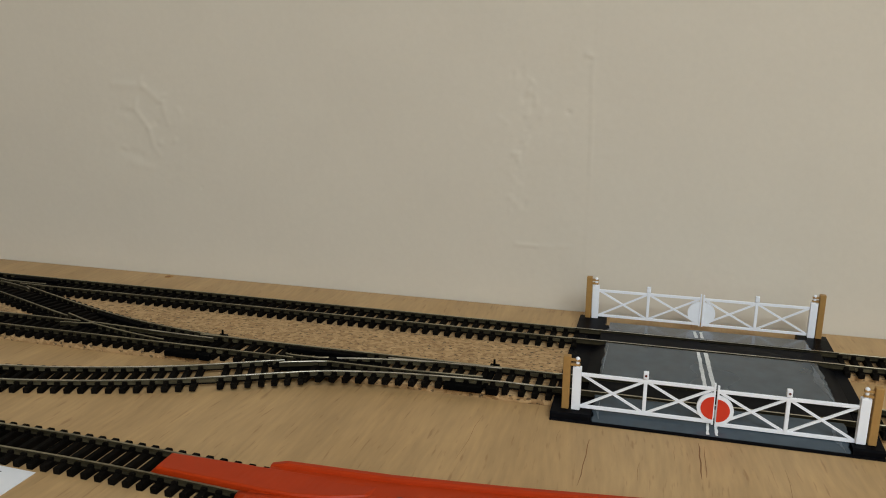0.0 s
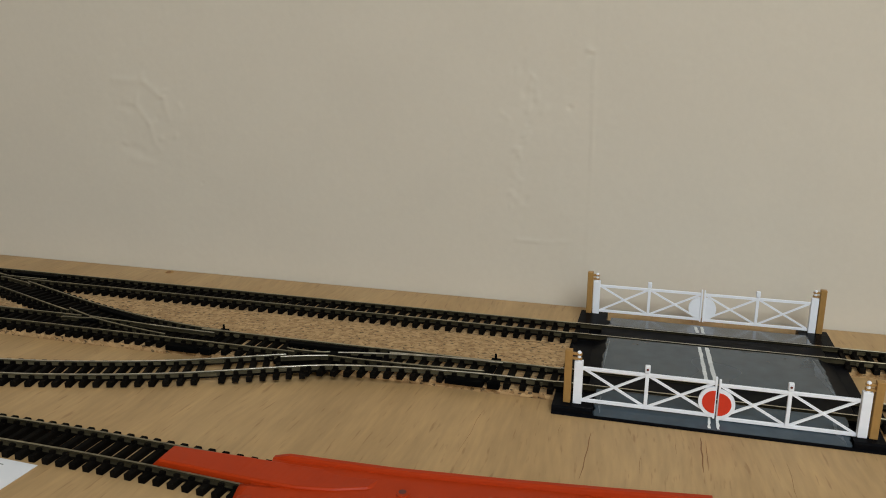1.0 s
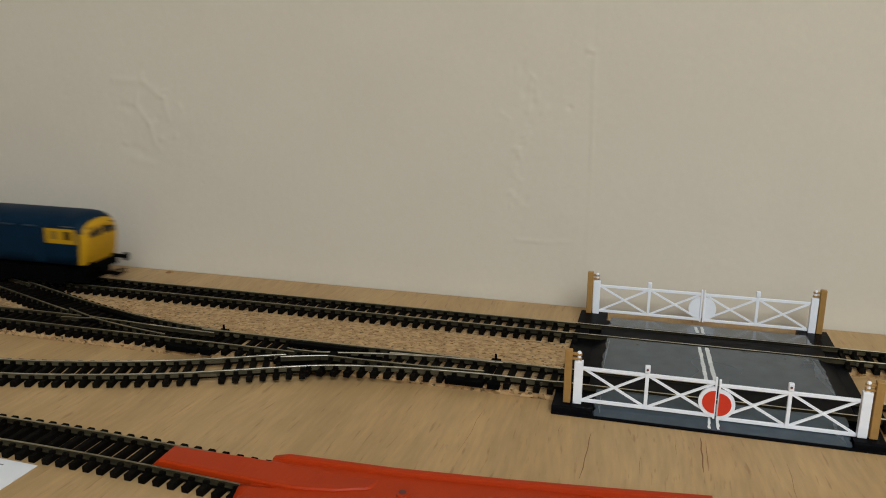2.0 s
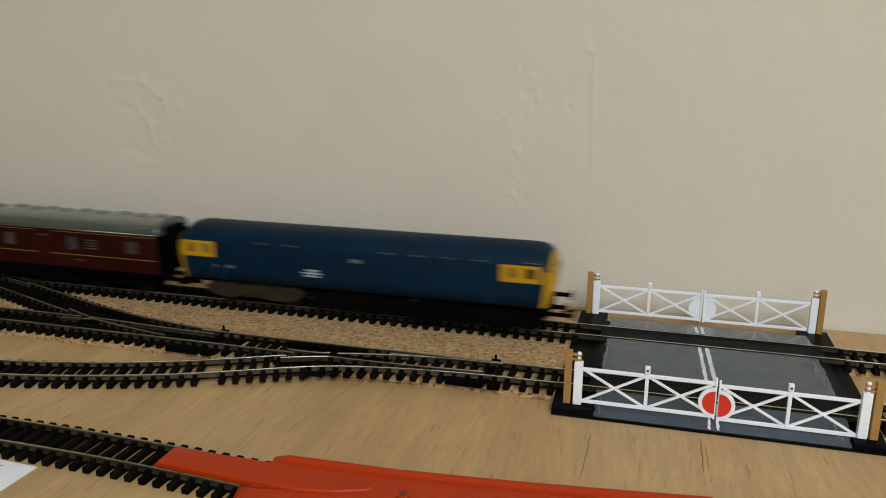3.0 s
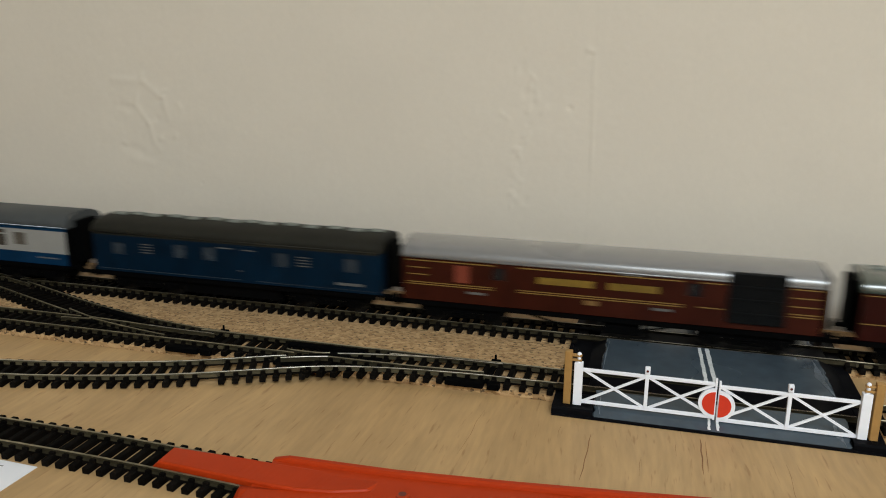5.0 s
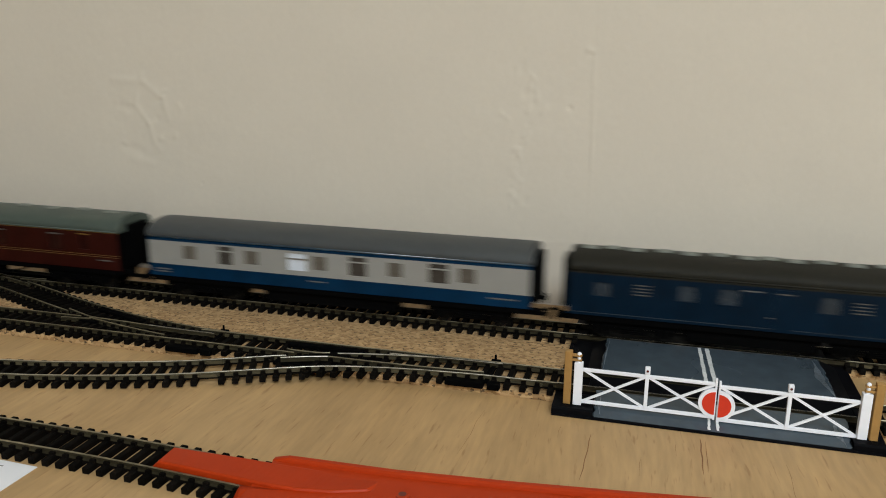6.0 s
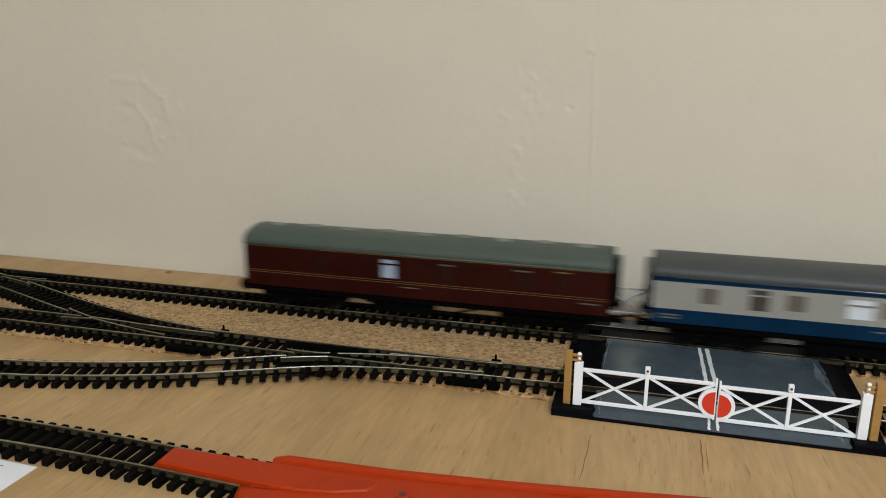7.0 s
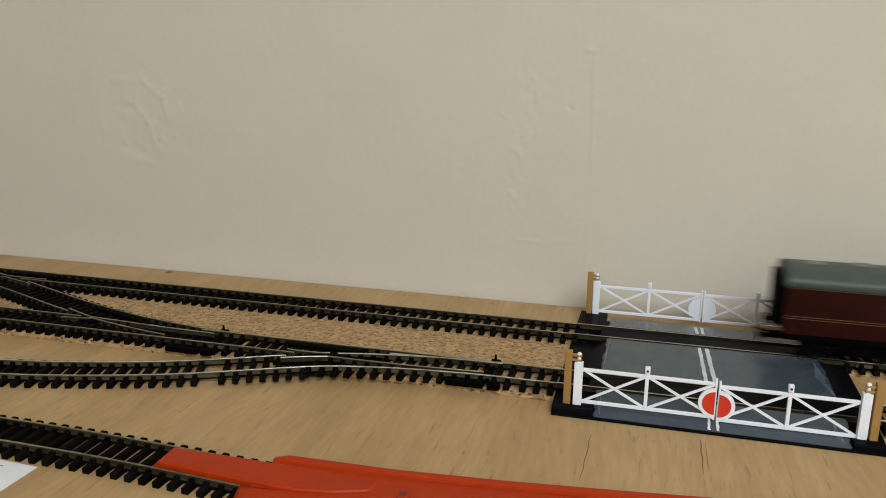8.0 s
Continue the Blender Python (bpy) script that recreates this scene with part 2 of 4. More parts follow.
def wall_relief(x, z):
    """How far the old plaster stands proud at a place on the wall, in mm."""
    h = (0.1 if x > -63.4 else 0.0) + 0.5 * noise.noise((x * 0.012, z * 0.012, 3)) + 0.16 * noise.noise((x * 0.06, z * 0.06, 8)) + 0.05 * noise.noise((x * 0.21, z * 0.21, 5))
    for x1, z1, x2, z2, wide, high in RIDGES:
        if not (min(x1, x2) - 3 * wide < x < max(x1, x2) + 3 * wide and min(z1, z2) - 3 * wide < z < max(z1, z2) + 3 * wide):
            continue
        dx, dz = x2 - x1, z2 - z1
        s = max(0, min(1, ((x - x1) * dx + (z - z1) * dz) / (dx * dx + dz * dz + 1e-6)))
        d = math.hypot(x - x1 - s * dx, z - z1 - s * dz) / wide
        if d < 3:
            h += 0.75 * high * math.exp(-d * d)
    return h


# old filler on the wall: x, z of both ends of a ridge, its width and height
FILLED_PATCH = [
    (-396, 128, -372, 127, 2.4, 0.44), (-372, 127, -358, 116, 2.4, 0.44), (-358, 116, -354, 102, 2.1, 0.34), (-381, 113, -370, 98, 1.8, 0.39),
    (-370, 98, -367, 85, 1.8, 0.34), (-396, 111, -384, 108, 2.7, -0.39), (-392, 82, -378, 78, 3.0, -0.39), (-385, 72, -370, 70, 2.4, 0.25),
]
SEAM = [
    (-67.5, 151.5, -64.8, 150, 1.6, 0.7), (-66.5, 148.6, -65, 148.2, 1.0, -0.6), (-64.0, 147, -63.6, 130, 1.0, 0.4), (-63.6, 126, -62, 80, 0.8, 0.28),
    (-107, 33, -94, 32.6, 0.9, 0.6), (-94, 32.6, -72, 33.5, 0.8, 0.25), (-78, 117.7, -76, 116.5, 0.7, -0.9), (-331.5, 57.5, -331, 57.2, 0.6, -0.9),
]
OLD_CRACK = [
    (-103, 139, -98, 133, 1.12, 0.48), (-98, 127, -97, 121, 1.12, 0.4), (-119, 113, -114, 109, 1.36, 0.4), (-101, 101, -104, 95, 1.24, 0.56),
    (-107, 87.5, -106.5, 86.5, 1.05, 1.04), (-112, 80, -106, 70, 1.86, 0.4), (-110, 62, -107, 58, 1.55, 0.32),
]
chips = random.Random(3)
CHIPS = []
for k in range(16):
    cx, cz = -100 - 10 * k / 15 + chips.uniform(-3, 3), 138 - 80 * k / 15 + chips.uniform(-3, 3)
    CHIPS.append((cx, cz, cx + chips.uniform(-1.5, 1.5), cz + chips.uniform(-2, 2), chips.uniform(0.7, 1.2), chips.choice((-0.5, 0.5, 0.7))))
SPECKS = []
for k in range(26):   # crumbs of filler in the old patch and beside the crack
    cx, cz = (chips.gauss(-376, 13), chips.gauss(100, 18)) if k < 14 else (-106 + chips.gauss(0, 6), chips.uniform(56, 140))
    SPECKS.append((cx, cz, cx + chips.uniform(-3, 3), cz + chips.uniform(-3, 3), chips.uniform(0.9, 2.2), chips.choice((-0.35, 0.3, 0.42))))
RIDGES = FILLED_PATCH + SEAM + [r[:5] + (r[5] * 0.65,) for r in OLD_CRACK + CHIPS] + SPECKS


def build_wall_behind_track():
    bm = bmesh.new()
    xs = [LEFT, -1500, -900, -700] + [-560 + 1.25 * i for i in range(553)] + [200, 300, 600, 1200, RIGHT]
    zs = [FLOOR, -400, -60] + [-20 + 1.25 * i for i in range(186)] + [260, 400, 800, TOP]
    grid = [[bm.verts.new((x, WALL - (wall_relief(x, z) if -570 < x < 140 and -30 < z < 225 else 0), z)) for z in zs] for x in xs]
    back = [[bm.verts.new((x, WALL + 100, z)) for z in (FLOOR, TOP)] for x in (LEFT, RIGHT)]
    for i in range(len(xs) - 1):
        for k in range(len(zs) - 1):
            bm.faces.new((grid[i][k], grid[i + 1][k], grid[i + 1][k + 1], grid[i][k + 1]))
    bm.faces.new((back[0][0], back[0][1], back[1][1], back[1][0]))
    ob = part("wall_north", bm, M["wall"], None, "cream painted plaster wall with old bumps and filler marks", True)
    tagged(ob, category="wall", kind="structure")


build_wall_behind_track()
tagged(part("wall_west", boxes((LEFT - 100, LEFT, BACK, WALL, FLOOR, TOP)), M["wall"], None, "plain cream painted wall"), category="wall", kind="structure")
tagged(part("wall_east", boxes((RIGHT, RIGHT + 100, BACK, WALL, FLOOR, TOP)), M["wall"], None, "plain cream painted wall"), category="wall", kind="structure")
tagged(part("wall_south", boxes((LEFT, RIGHT, BACK - 100, BACK, FLOOR, TOP)), M["wall"], None, "plain cream painted wall"), category="wall", kind="structure")
tagged(part("floor", boxes((LEFT, RIGHT, BACK, WALL, FLOOR - 50, FLOOR)), M["floor"], None, "plain brown carpeted floor"), category="floor", kind="structure")
WIN = (-10, 1770, -2260, -1240)   # the roof window's opening: x and y
tagged(part("ceiling", boxes((LEFT, WIN[0], BACK, WALL, TOP, TOP + 60), (WIN[1], RIGHT, BACK, WALL, TOP, TOP + 60), (WIN[0], WIN[1], BACK, WIN[2], TOP, TOP + 60),
                             (WIN[0], WIN[1], WIN[3], WALL, TOP, TOP + 60)), M["ceiling"], None, "plain off-white ceiling with a roof window"), category="ceiling", kind="structure")
window = thing("window_1", "white framed roof window in the ceiling", "window", kind="structure")
part("window_frame", boxes((WIN[0] - 50, WIN[1] + 50, WIN[2] - 50, WIN[2], TOP - 20, TOP - 2), (WIN[0] - 50, WIN[1] + 50, WIN[3], WIN[3] + 50, TOP - 20, TOP - 2),
                           (WIN[0] - 50, WIN[0], WIN[2], WIN[3], TOP - 20, TOP - 2), (WIN[1], WIN[1] + 50, WIN[2], WIN[3], TOP - 20, TOP - 2)), M["frame"], window)

# the layout's board on its legs
BOARD = -8.0
table = thing("baseboard", "pale plywood layout board with visible grain", "baseboard", z=0)
part("board_top", boxes((LEFT + 2, RIGHT - 2, -640, WALL - 1.5, BOARD - 12, BOARD), bevel=0.4), M["wood"], table)
for lx in (-2600, -1300, 0, 1700):
    for ly in (-610, 20):
        part("leg", boxes((lx - 22, lx + 22, ly - 22, ly + 22, FLOOR, BOARD - 12)), M["wood"], table)


# ---- track ----
PITCH, HALF = 6.56, 8.25
RAIL_PROFILE = [(-0.30, 0), (0.30, 0), (0.48, -0.22), (0.48, -0.65), (0.22, -0.85), (0.22, -2.0), (0.85, -2.2), (0.85, -2.5), (-0.85, -2.5), (-0.85, -2.2), (-0.22, -2.0), (-0.22, -0.85), (-0.48, -0.65), (-0.48, -0.22)]


def smooth_path(pts, step=3.0):
    """Catmull-Rom curve through (x, y, z) points, resampled at even steps: place and heading."""
    p = [Vector(a) for a in pts]
    p = [2 * p[0] - p[1]] + p + [2 * p[-1] - p[-2]]
    dense = []
    for i in range(1, len(p) - 2):
        n = max(2, int((p[i + 1] - p[i]).length / 1.0))
        for k in range(n):
            t = k / n
            a, b, c, d = p[i - 1], p[i], p[i + 1], p[i + 2]
            dense.append(0.5 * (2 * b + (c - a) * t + (2 * a - 5 * b + 4 * c - d) * t * t + (3 * b - a - 3 * c + d) * t ** 3))
    dense.append(p[-2])
    out, run, want = [dense[0]], 0.0, step
    for a, b in zip(dense, dense[1:]):
        seg = (b - a).length
        while run + seg >= want:
            out.append(a.lerp(b, (want - run) / seg))
            want += step
        run += seg
    out.append(dense[-1])
    return out


def headings(path):
    return [(path[min(i + 1, len(path) - 1)] - path[max(i - 1, 0)]).normalized() for i in range(len(path))]


def rail_mesh(path, side, z=0.0):
    rings = []
    for p, h in zip(path, headings(path)):
        left = Vector((-h.y, h.x, 0)).normalized()
        rings.append([p + left * (side * HALF + u) + Vector((0, 0, v + z)) for u, v in RAIL_PROFILE])
    return sweep(bmesh.new(), rings)


def clip(path, x0, x1):
    """The stretch of a path that runs from x0 to x1."""
    out = []
    for a, b in zip(path, path[1:]):
        lo, hi = max(x0, a.x), min(x1, b.x)
        if hi <= lo:
            continue
        for x in (lo, hi):
            p = a.lerp(b, (x - a.x) / (b.x - a.x))
            if not out or (p - out[-1]).length > 0.01:
                out.append(p)
    return out


def short_rail(parent, name, pts, bright=False, label=""):
    """A loose length of rail: wing rail, check rail or point blade."""
    path = smooth_path([(x, y, z) for x, y, z in pts], 2.0)
    rings = []
    for p, h in zip(path, headings(path)):
        left = Vector((-h.y, h.x, 0)).normalized()
        rings.append([p + left * u + Vector((0, 0, v)) for u, v in RAIL_PROFILE])
    return add_head(part(name, sweep(bmesh.new(), rings), M["rail"], parent, label), M["headbright" if bright else "head"])


def fishplates(parent, x, y, angle=0.0, z=0.0):
    """A pair of folded rail joiners across both rails of a track."""
    for s in (-1, 1):
        bm = boxes((-4.2, 4.2, -1.15, -0.35, -2.5, -1.15), (-4.2, 4.2, 0.35, 1.15, -2.5, -1.15), (-4.2, 4.2, -1.15, 1.15, -2.75, -2.45))
        bm.transform(Matrix.Translation((x - s * HALF * math.sin(radians(angle)), y + s * HALF * math.cos(radians(angle)), z)) @ Matrix.Rotation(radians(angle), 4, "Z"))
        part("rail_joiner", bm, M["railbright"], parent, "folded steel rail joiner")


def add_head(ob, mat):
    """The rail's running surface is worn bright."""
    ob.data.materials.append(mat)
    n = len(RAIL_PROFILE)
    swept = len(ob.data.vertices) % n == 0
    for p in ob.data.polygons:
        if p.normal.z > 0.3 and (not swept or all(v % n in (0, 1, 2, n - 1) for v in p.vertices)):
            p.material_index = 1
    return ob


def sleeper_shape(bm, length=27.0, m=Matrix()):
    """One moulded sleeper with its four rail chairs."""
    k = bmesh.new()
    box(k, -1.42, 1.42, -length / 2, length / 2, -4.9, -2.1)
    bmesh.ops.bevel(k, geom=[e for e in k.edges if all(v.co.z > -3 for v in e.verts)], offset=0.35, segments=1, affect="EDGES")
    for s in (-HALF, HALF):
        for o in (-1.35, 1.35):
            box(k, -1.15, 1.15, s + o * 0.85 - 0.62, s + o * 0.85 + 0.62, -2.6, -0.95)
    k.transform(m)
    me = bpy.data.meshes.new("tmp")
    k.to_mesh(me)
    k.free()
    bm.from_mesh(me)
    bpy.data.meshes.remove(me)
    return bm


SLEEPER = finish("sleeper", sleeper_shape(bmesh.new()), M["sleeper"])
LONG_SLEEPER = finish("sleeper", sleeper_shape(bmesh.new(), 28.0), M["sleeper"])


def lay_sleepers(parent, path, first=0.0, skip=lambda p: False, near=lambda p: True, piece=None):
    """Sleepers at an even pitch: those in sight as pieces, the rest joined."""
    hs, run, want, rest = headings(path), 0.0, first, bmesh.new()
    for a, b, h in zip(path, path[1:], hs):
        seg = (b - a).length
        while want <= run + seg:
            p = a.lerp(b, (want - run) / seg)
            want += PITCH
            if skip(p):
                continue
            m = Matrix.Translation(p) @ Matrix.Rotation(math.atan2(h.y, h.x), 4, "Z")
            if near(p):
                ob = new("sleeper", piece or SLEEPER)
                ob.parent = parent
                ob.matrix_local = Matrix.Translation(p * mm) @ Matrix.Rotation(math.atan2(h.y, h.x), 4, "Z")
            else:
                sleeper_shape(rest, m=m)
        run += seg
    if len(rest.verts):
        tagged(part("sleeper_strip", rest, M["sleeper"], parent), kind="stuff")
    else:
        rest.free()


def lay_webs(parent, path):
    """The moulded strips that join the sleepers under each rail."""
    for s in (-1, 1):
        rings = []
        for p, h in zip(path, headings(path)):
            left = Vector((-h.y, h.x, 0)).normalized()
            rings.append([p + left * (s * HALF + u) + Vector((0, 0, v)) for u, v in ((-0.9, -2.55), (0.9, -2.55), (0.9, -3.6), (-0.9, -3.6))])
        part("web", sweep(bmesh.new(), rings), M["sleeper"], parent)


def track(label, pts, first=0.0, z=0.0, skip=lambda p: False, near=lambda p: True, bright=(), step=3.0, piece=None, runs=None):
    t = thing("railway_track", label, "model track", group="layout track")
    path = smooth_path(pts, step)
    for s in (-1, 1):
        for x0, x1 in (runs or {}).get(s, [(-1e4, 1e4)]):
            add_head(part("rail", rail_mesh(clip(path, x0, x1), s, z), M["railbright"] if s in bright else M["rail"], t), M["headbright" if s in bright else "head"])
    lay_webs(t, path)
    lay_sleepers(t, path, first, skip, near, piece)
    return t


FRONT = -67.5
seen = lambda p: -540 < p.x < 140
on_crossing = lambda p: -60 < p.x < 76
TOE_A, TOE_B = -250.0, -95.5
CROSSOVER = [(-560, 0.2), (-520, -0.9), (-490, -3.4), (-460, -8.7), (-430, -17.5), (-398, -29), (-367, -40.5), (-340, -49.5), (-316, -56), (-294, -60.7), (-275, -63.8), (-255, -66.2), (-235, -67.3), (-215, -67.5)]
LOWER = [(-620, -169.0, -3), (-520, -154.0, -3), (-420, -139.5, -3), (-332, -126.0, -3), (-303, -119.8, -3), (-276, -112.7, -2.8), (-250, -104.5, -2.5), (-224, -95.0, -1.8), (-198.5, -85.2, -1), (-175, -77.7, -0.4), (-144, -72.2, 0), (-115, -69.0, 0), (-92, -67.7, 0), (-70, -67.5, 0)]
SIDING = [(-640, -184.2, -3), (-480, -182.2, -3), (-330, -180.8, -3), (-260, -180.6, -3), (-215, -181.8, -3), (-165, -184.8, -3), (-120, -188.4, -3), (-60, -193.7, -3), (60, -204.2, -3), (160, -213.2, -3)]


def route_gap(route, x):
    for a, b in zip(route, route[1:]):
        if a[0] <= x <= b[0]:
            return a[1] + (b[1] - a[1]) * (x - a[0]) / (b[0] - a[0])
    return None


def wide_sleepers(parent, route, x0, x1, main_y, first):
    """The lengthening sleepers of a set of points, between the straight route and the curved one."""
    x = first
    while x > x0:
        if x < x1:
            y = route_gap(route, x)
            lo, hi = min(main_y, y) - 13.3, max(main_y, y) + 13.3
            chairs = [(x - 1.1, x + 1.1, r - 1.5, r + 1.5, -2.6, -0.97) for base in {main_y, y} for r in (base - HALF, base + HALF)]
            part("sleeper", boxes((x - 1.42, x + 1.42, lo, hi, -4.9, -2.12), *chairs), M["sleeper"], parent)
        x -= PITCH


back_line = track("straight dark sleepered model track on cork beside the wall", [(LEFT + 5, 0, 0), (-1500, 0, 0), (-700, 0, 0), (0, 0, 0), (700, 0, 0), (RIGHT - 5, 0, 0)],
                  first=1.7, skip=lambda p: on_crossing(p), near=seen, step=40, runs={-1: [(-1e4, -447), (-430, 1e4)]})
fishplates(back_line, -71, 0)
fishplates(back_line, 86, 0)
front_line = track("straight model track with points, second line from the wall", [(LEFT + 5, FRONT, 0), (-1500, FRONT, 0), (-700, FRONT, 0), (0, FRONT, 0), (700, FRONT, 0), (RIGHT - 5, FRONT, 0)],
                   first=4.0, skip=lambda p: on_crossing(p) or -330 < p.x < -235 or -190 < p.x < -84, near=seen, bright=(), step=40,
                   runs={1: [(-1e4, -341), (-262, 1e4)], -1: [(-1e4, -198), (-72, 1e4)]})
fishplates(front_line, -73, FRONT)


def tie_bar(points, x, y):
    """The throw bar between the point blades with its upright peg."""
    part("throw_bar", boxes((x - 1.2, x + 1.2, y - 12, y + 13.2, -3.4, -1.9), bevel=0.2), M["black"], points)
    part("spring_housing", boxes((x - 20, x - 1, y - 15.5, y - 10.6, -4.9, -2.0), (x + 1, x + 7, y - 15.8, y - 11.5, -4.9, -1.6), bevel=0.4), M["black"], points)
    bm = bmesh.new()
    cylinder(bm, (x, y + 11.2, -2), (x, y + 11.2, 2.4), 0.7, 0.55, 10)
    box(bm, x - 2.2, x + 2.6, y + 10.2, y + 12.6, -2.4, -0.4, 0.2)
    part("peg", bm, M["black"], points)


def set_of_points(label, route, main_y, x0, x1, first, frog, sign, check, bright=(), runs=None):
    """A turnout: curved route, its lengthened sleepers, black frog, check rails and throw bar."""
    t = thing("track_points", label, "track points", group="layout points")
    path = smooth_path([(a[0], a[1], a[2] if len(a) > 2 else 0) for a in route])
    for s in (-1, 1):
        for a, b in (runs or {}).get(s, [(-1e4, 1e4)]):
            add_head(part("curved_rail", rail_mesh(clip(path, a, b), s, -0.12), M["railbright"] if s in bright else M["rail"], t), M["headbright" if s in bright else "head"])
    wide_sleepers(t, route, x0, x1, main_y, first)
    lay_webs(t, [p for p in path if p.x < x0 + 20])
    # frog: a vee of black plastic between the crossing rails
    fx, fy = frog
    bm = bmesh.new()
    bmesh.ops.create_cube(bm, size=1, matrix=Matrix.LocRotScale((fx, fy, -2.0), Euler((0, 0, radians(sign * 8))), (20, 6.4, 2.0)))
    bmesh.ops.bevel(bm, geom=[e for e in bm.edges], offset=0.3, segments=1, affect="EDGES")
    part("frog", bm, M["black"], t, "black plastic frog block")
    for cx, cy, ang, n in check:
        bm = bmesh.new()
        bmesh.ops.create_cube(bm, size=1, matrix=Matrix.LocRotScale((cx, cy, -1.7), Euler((0, 0, radians(ang))), (n, 4.4, 2.2)))
        bmesh.ops.bevel(bm, geom=[e for e in bm.edges], offset=0.4, segments=1, affect="EDGES")
        part("check_rail", bm, M["black"], t, "black plastic check rail")
    return t


points_a = set_of_points("model crossover points with black plastic frog between both lines", CROSSOVER, FRONT, -334, -235, -236.5, (-338, -59.5), -1,
                         [(-322, -48.6, -18, 40), (-428, 4.2, 0, 36)], runs={1: [(-560, -448), (-424, 1e4)], -1: [(-560, -352), (-333, -276)]})
# front line's frog: wing rails, the closure rail with its open blade, and the open blade
short_rail(points_a, "wing_rail", [(-357, -49.6, -0.1), (-354, -51.2, 0), (-337, -58.0, 0), (-331, -59.2, 0)])
short_rail(points_a, "wing_rail", [(-352, -63.0, -0.5), (-349, -62.4, -0.3), (-341, -62.2, -0.2), (-333, -60.8, -0.1)])
short_rail(points_a, "closure_rail", [(-331, -59.2, 0), (-312, -60.2, 0), (-294, -61.6, 0)])
short_rail(points_a, "point_blade", [(-294, -61.6, 0.05), (-272, -62.6, 0.05), (-252, -63.0, 0.0)], True, "polished open point blade")
# back line's frog
short_rail(points_a, "wing_rail", [(-446, -8.2, 0), (-440, -8.9, 0), (-421, -14.2, 0), (-417, -15.6, 0), (-414.5, -17.8, -0.1)])
short_rail(points_a, "wing_rail", [(-446, -4.4, 0), (-440, -5.1, 0), (-418, -5.1, 0), (-413, -4.0, -0.1)])
fishplates(points_a, -243, FRONT)
tie_bar(points_a, TOE_A, FRONT)
points_a_rest = [p for p in smooth_path([(a[0], a[1], 0) for a in CROSSOVER]) if p.x < -330]
lay_sleepers(points_a, points_a_rest, 2.0, near=seen)
points_b = set_of_points("model track points with bright rails curving to the lower line", LOWER, FRONT, -190, -84, -85.5, (-181, -71.8), 1,
                         [(-186, -62.6, 0, 42)], bright=(-1, 1), runs={1: [(-620, -199), (-180, -97)]})
short_rail(points_b, "wing_rail", [(-202, -83.4, -0.3), (-198, -82.0, -0.1), (-186, -77.9, 0), (-179, -75.75, 0)], True)
short_rail(points_b, "wing_rail", [(-204, -71.4, -0.1), (-200, -72.7, 0), (-186, -72.4, 0), (-180, -71.0, 0)])
short_rail(points_b, "closure_rail", [(-179, -75.75, 0), (-160, -75.7, 0), (-135, -75.2, 0)])
short_rail(points_b, "point_blade", [(-135, -75.2, 0), (-115, -74.0, 0), (-98, -72.9, 0)], False, "open point blade")
short_rail(points_b, "point_blade", [(-150, -63.2, 0.05), (-120, -61.4, 0.05), (-91, -60.3, 0.0)], True, "polished point blade")
fishplates(points_b, -232.5, -98.2, 20, -2.0)
part("frog_plate", boxes((-190, -153, -74.4, -60.6, -4.6, -2.1), (-182, -176, -75.4, -69.4, -2.4, -0.35), (-206, -172, -84.5, -76.6, -4.6, -2.7), bevel=0.4), M["black"], points_b, "black plastic plate round the frog")
tie_bar(points_b, TOE_B, FRONT)
lay_sleepers(points_b, [p for p in smooth_path(LOWER) if p.x < -186], 1.0, skip=lambda p: -236 < p.x < -230, near=seen, piece=LONG_SLEEPER)
siding = track("dark model siding track laid straight on the plywood", SIDING, first=3.0, near=lambda p: -360 < p.x < 60, piece=LONG_SLEEPER)

# cork sheets under the tracks
tagged(part("cork_sheet", boxes((LEFT + 10, -59.5, -80.5, 12.0, BOARD, -4.95), bevel=0.2), M["cork"], None, "granulated tan cork underlay sheet with dark specks"), category="cork underlay")
for cy in (0, FRONT):
    tagged(part("cork_strip", boxes((74.5, RIGHT - 10, cy - 11, cy + 11, BOARD, -4.95)), M["cork"], None, "narrow tan cork strip under the track"), category="cork underlay", group="cork strips")


# ---- level crossing ----
def extrude_x(profile, x0, x1, bm=None):
    return sweep(bm or bmesh.new(), [[(x, y, z) for y, z in profile] for x in (x0, x1)])


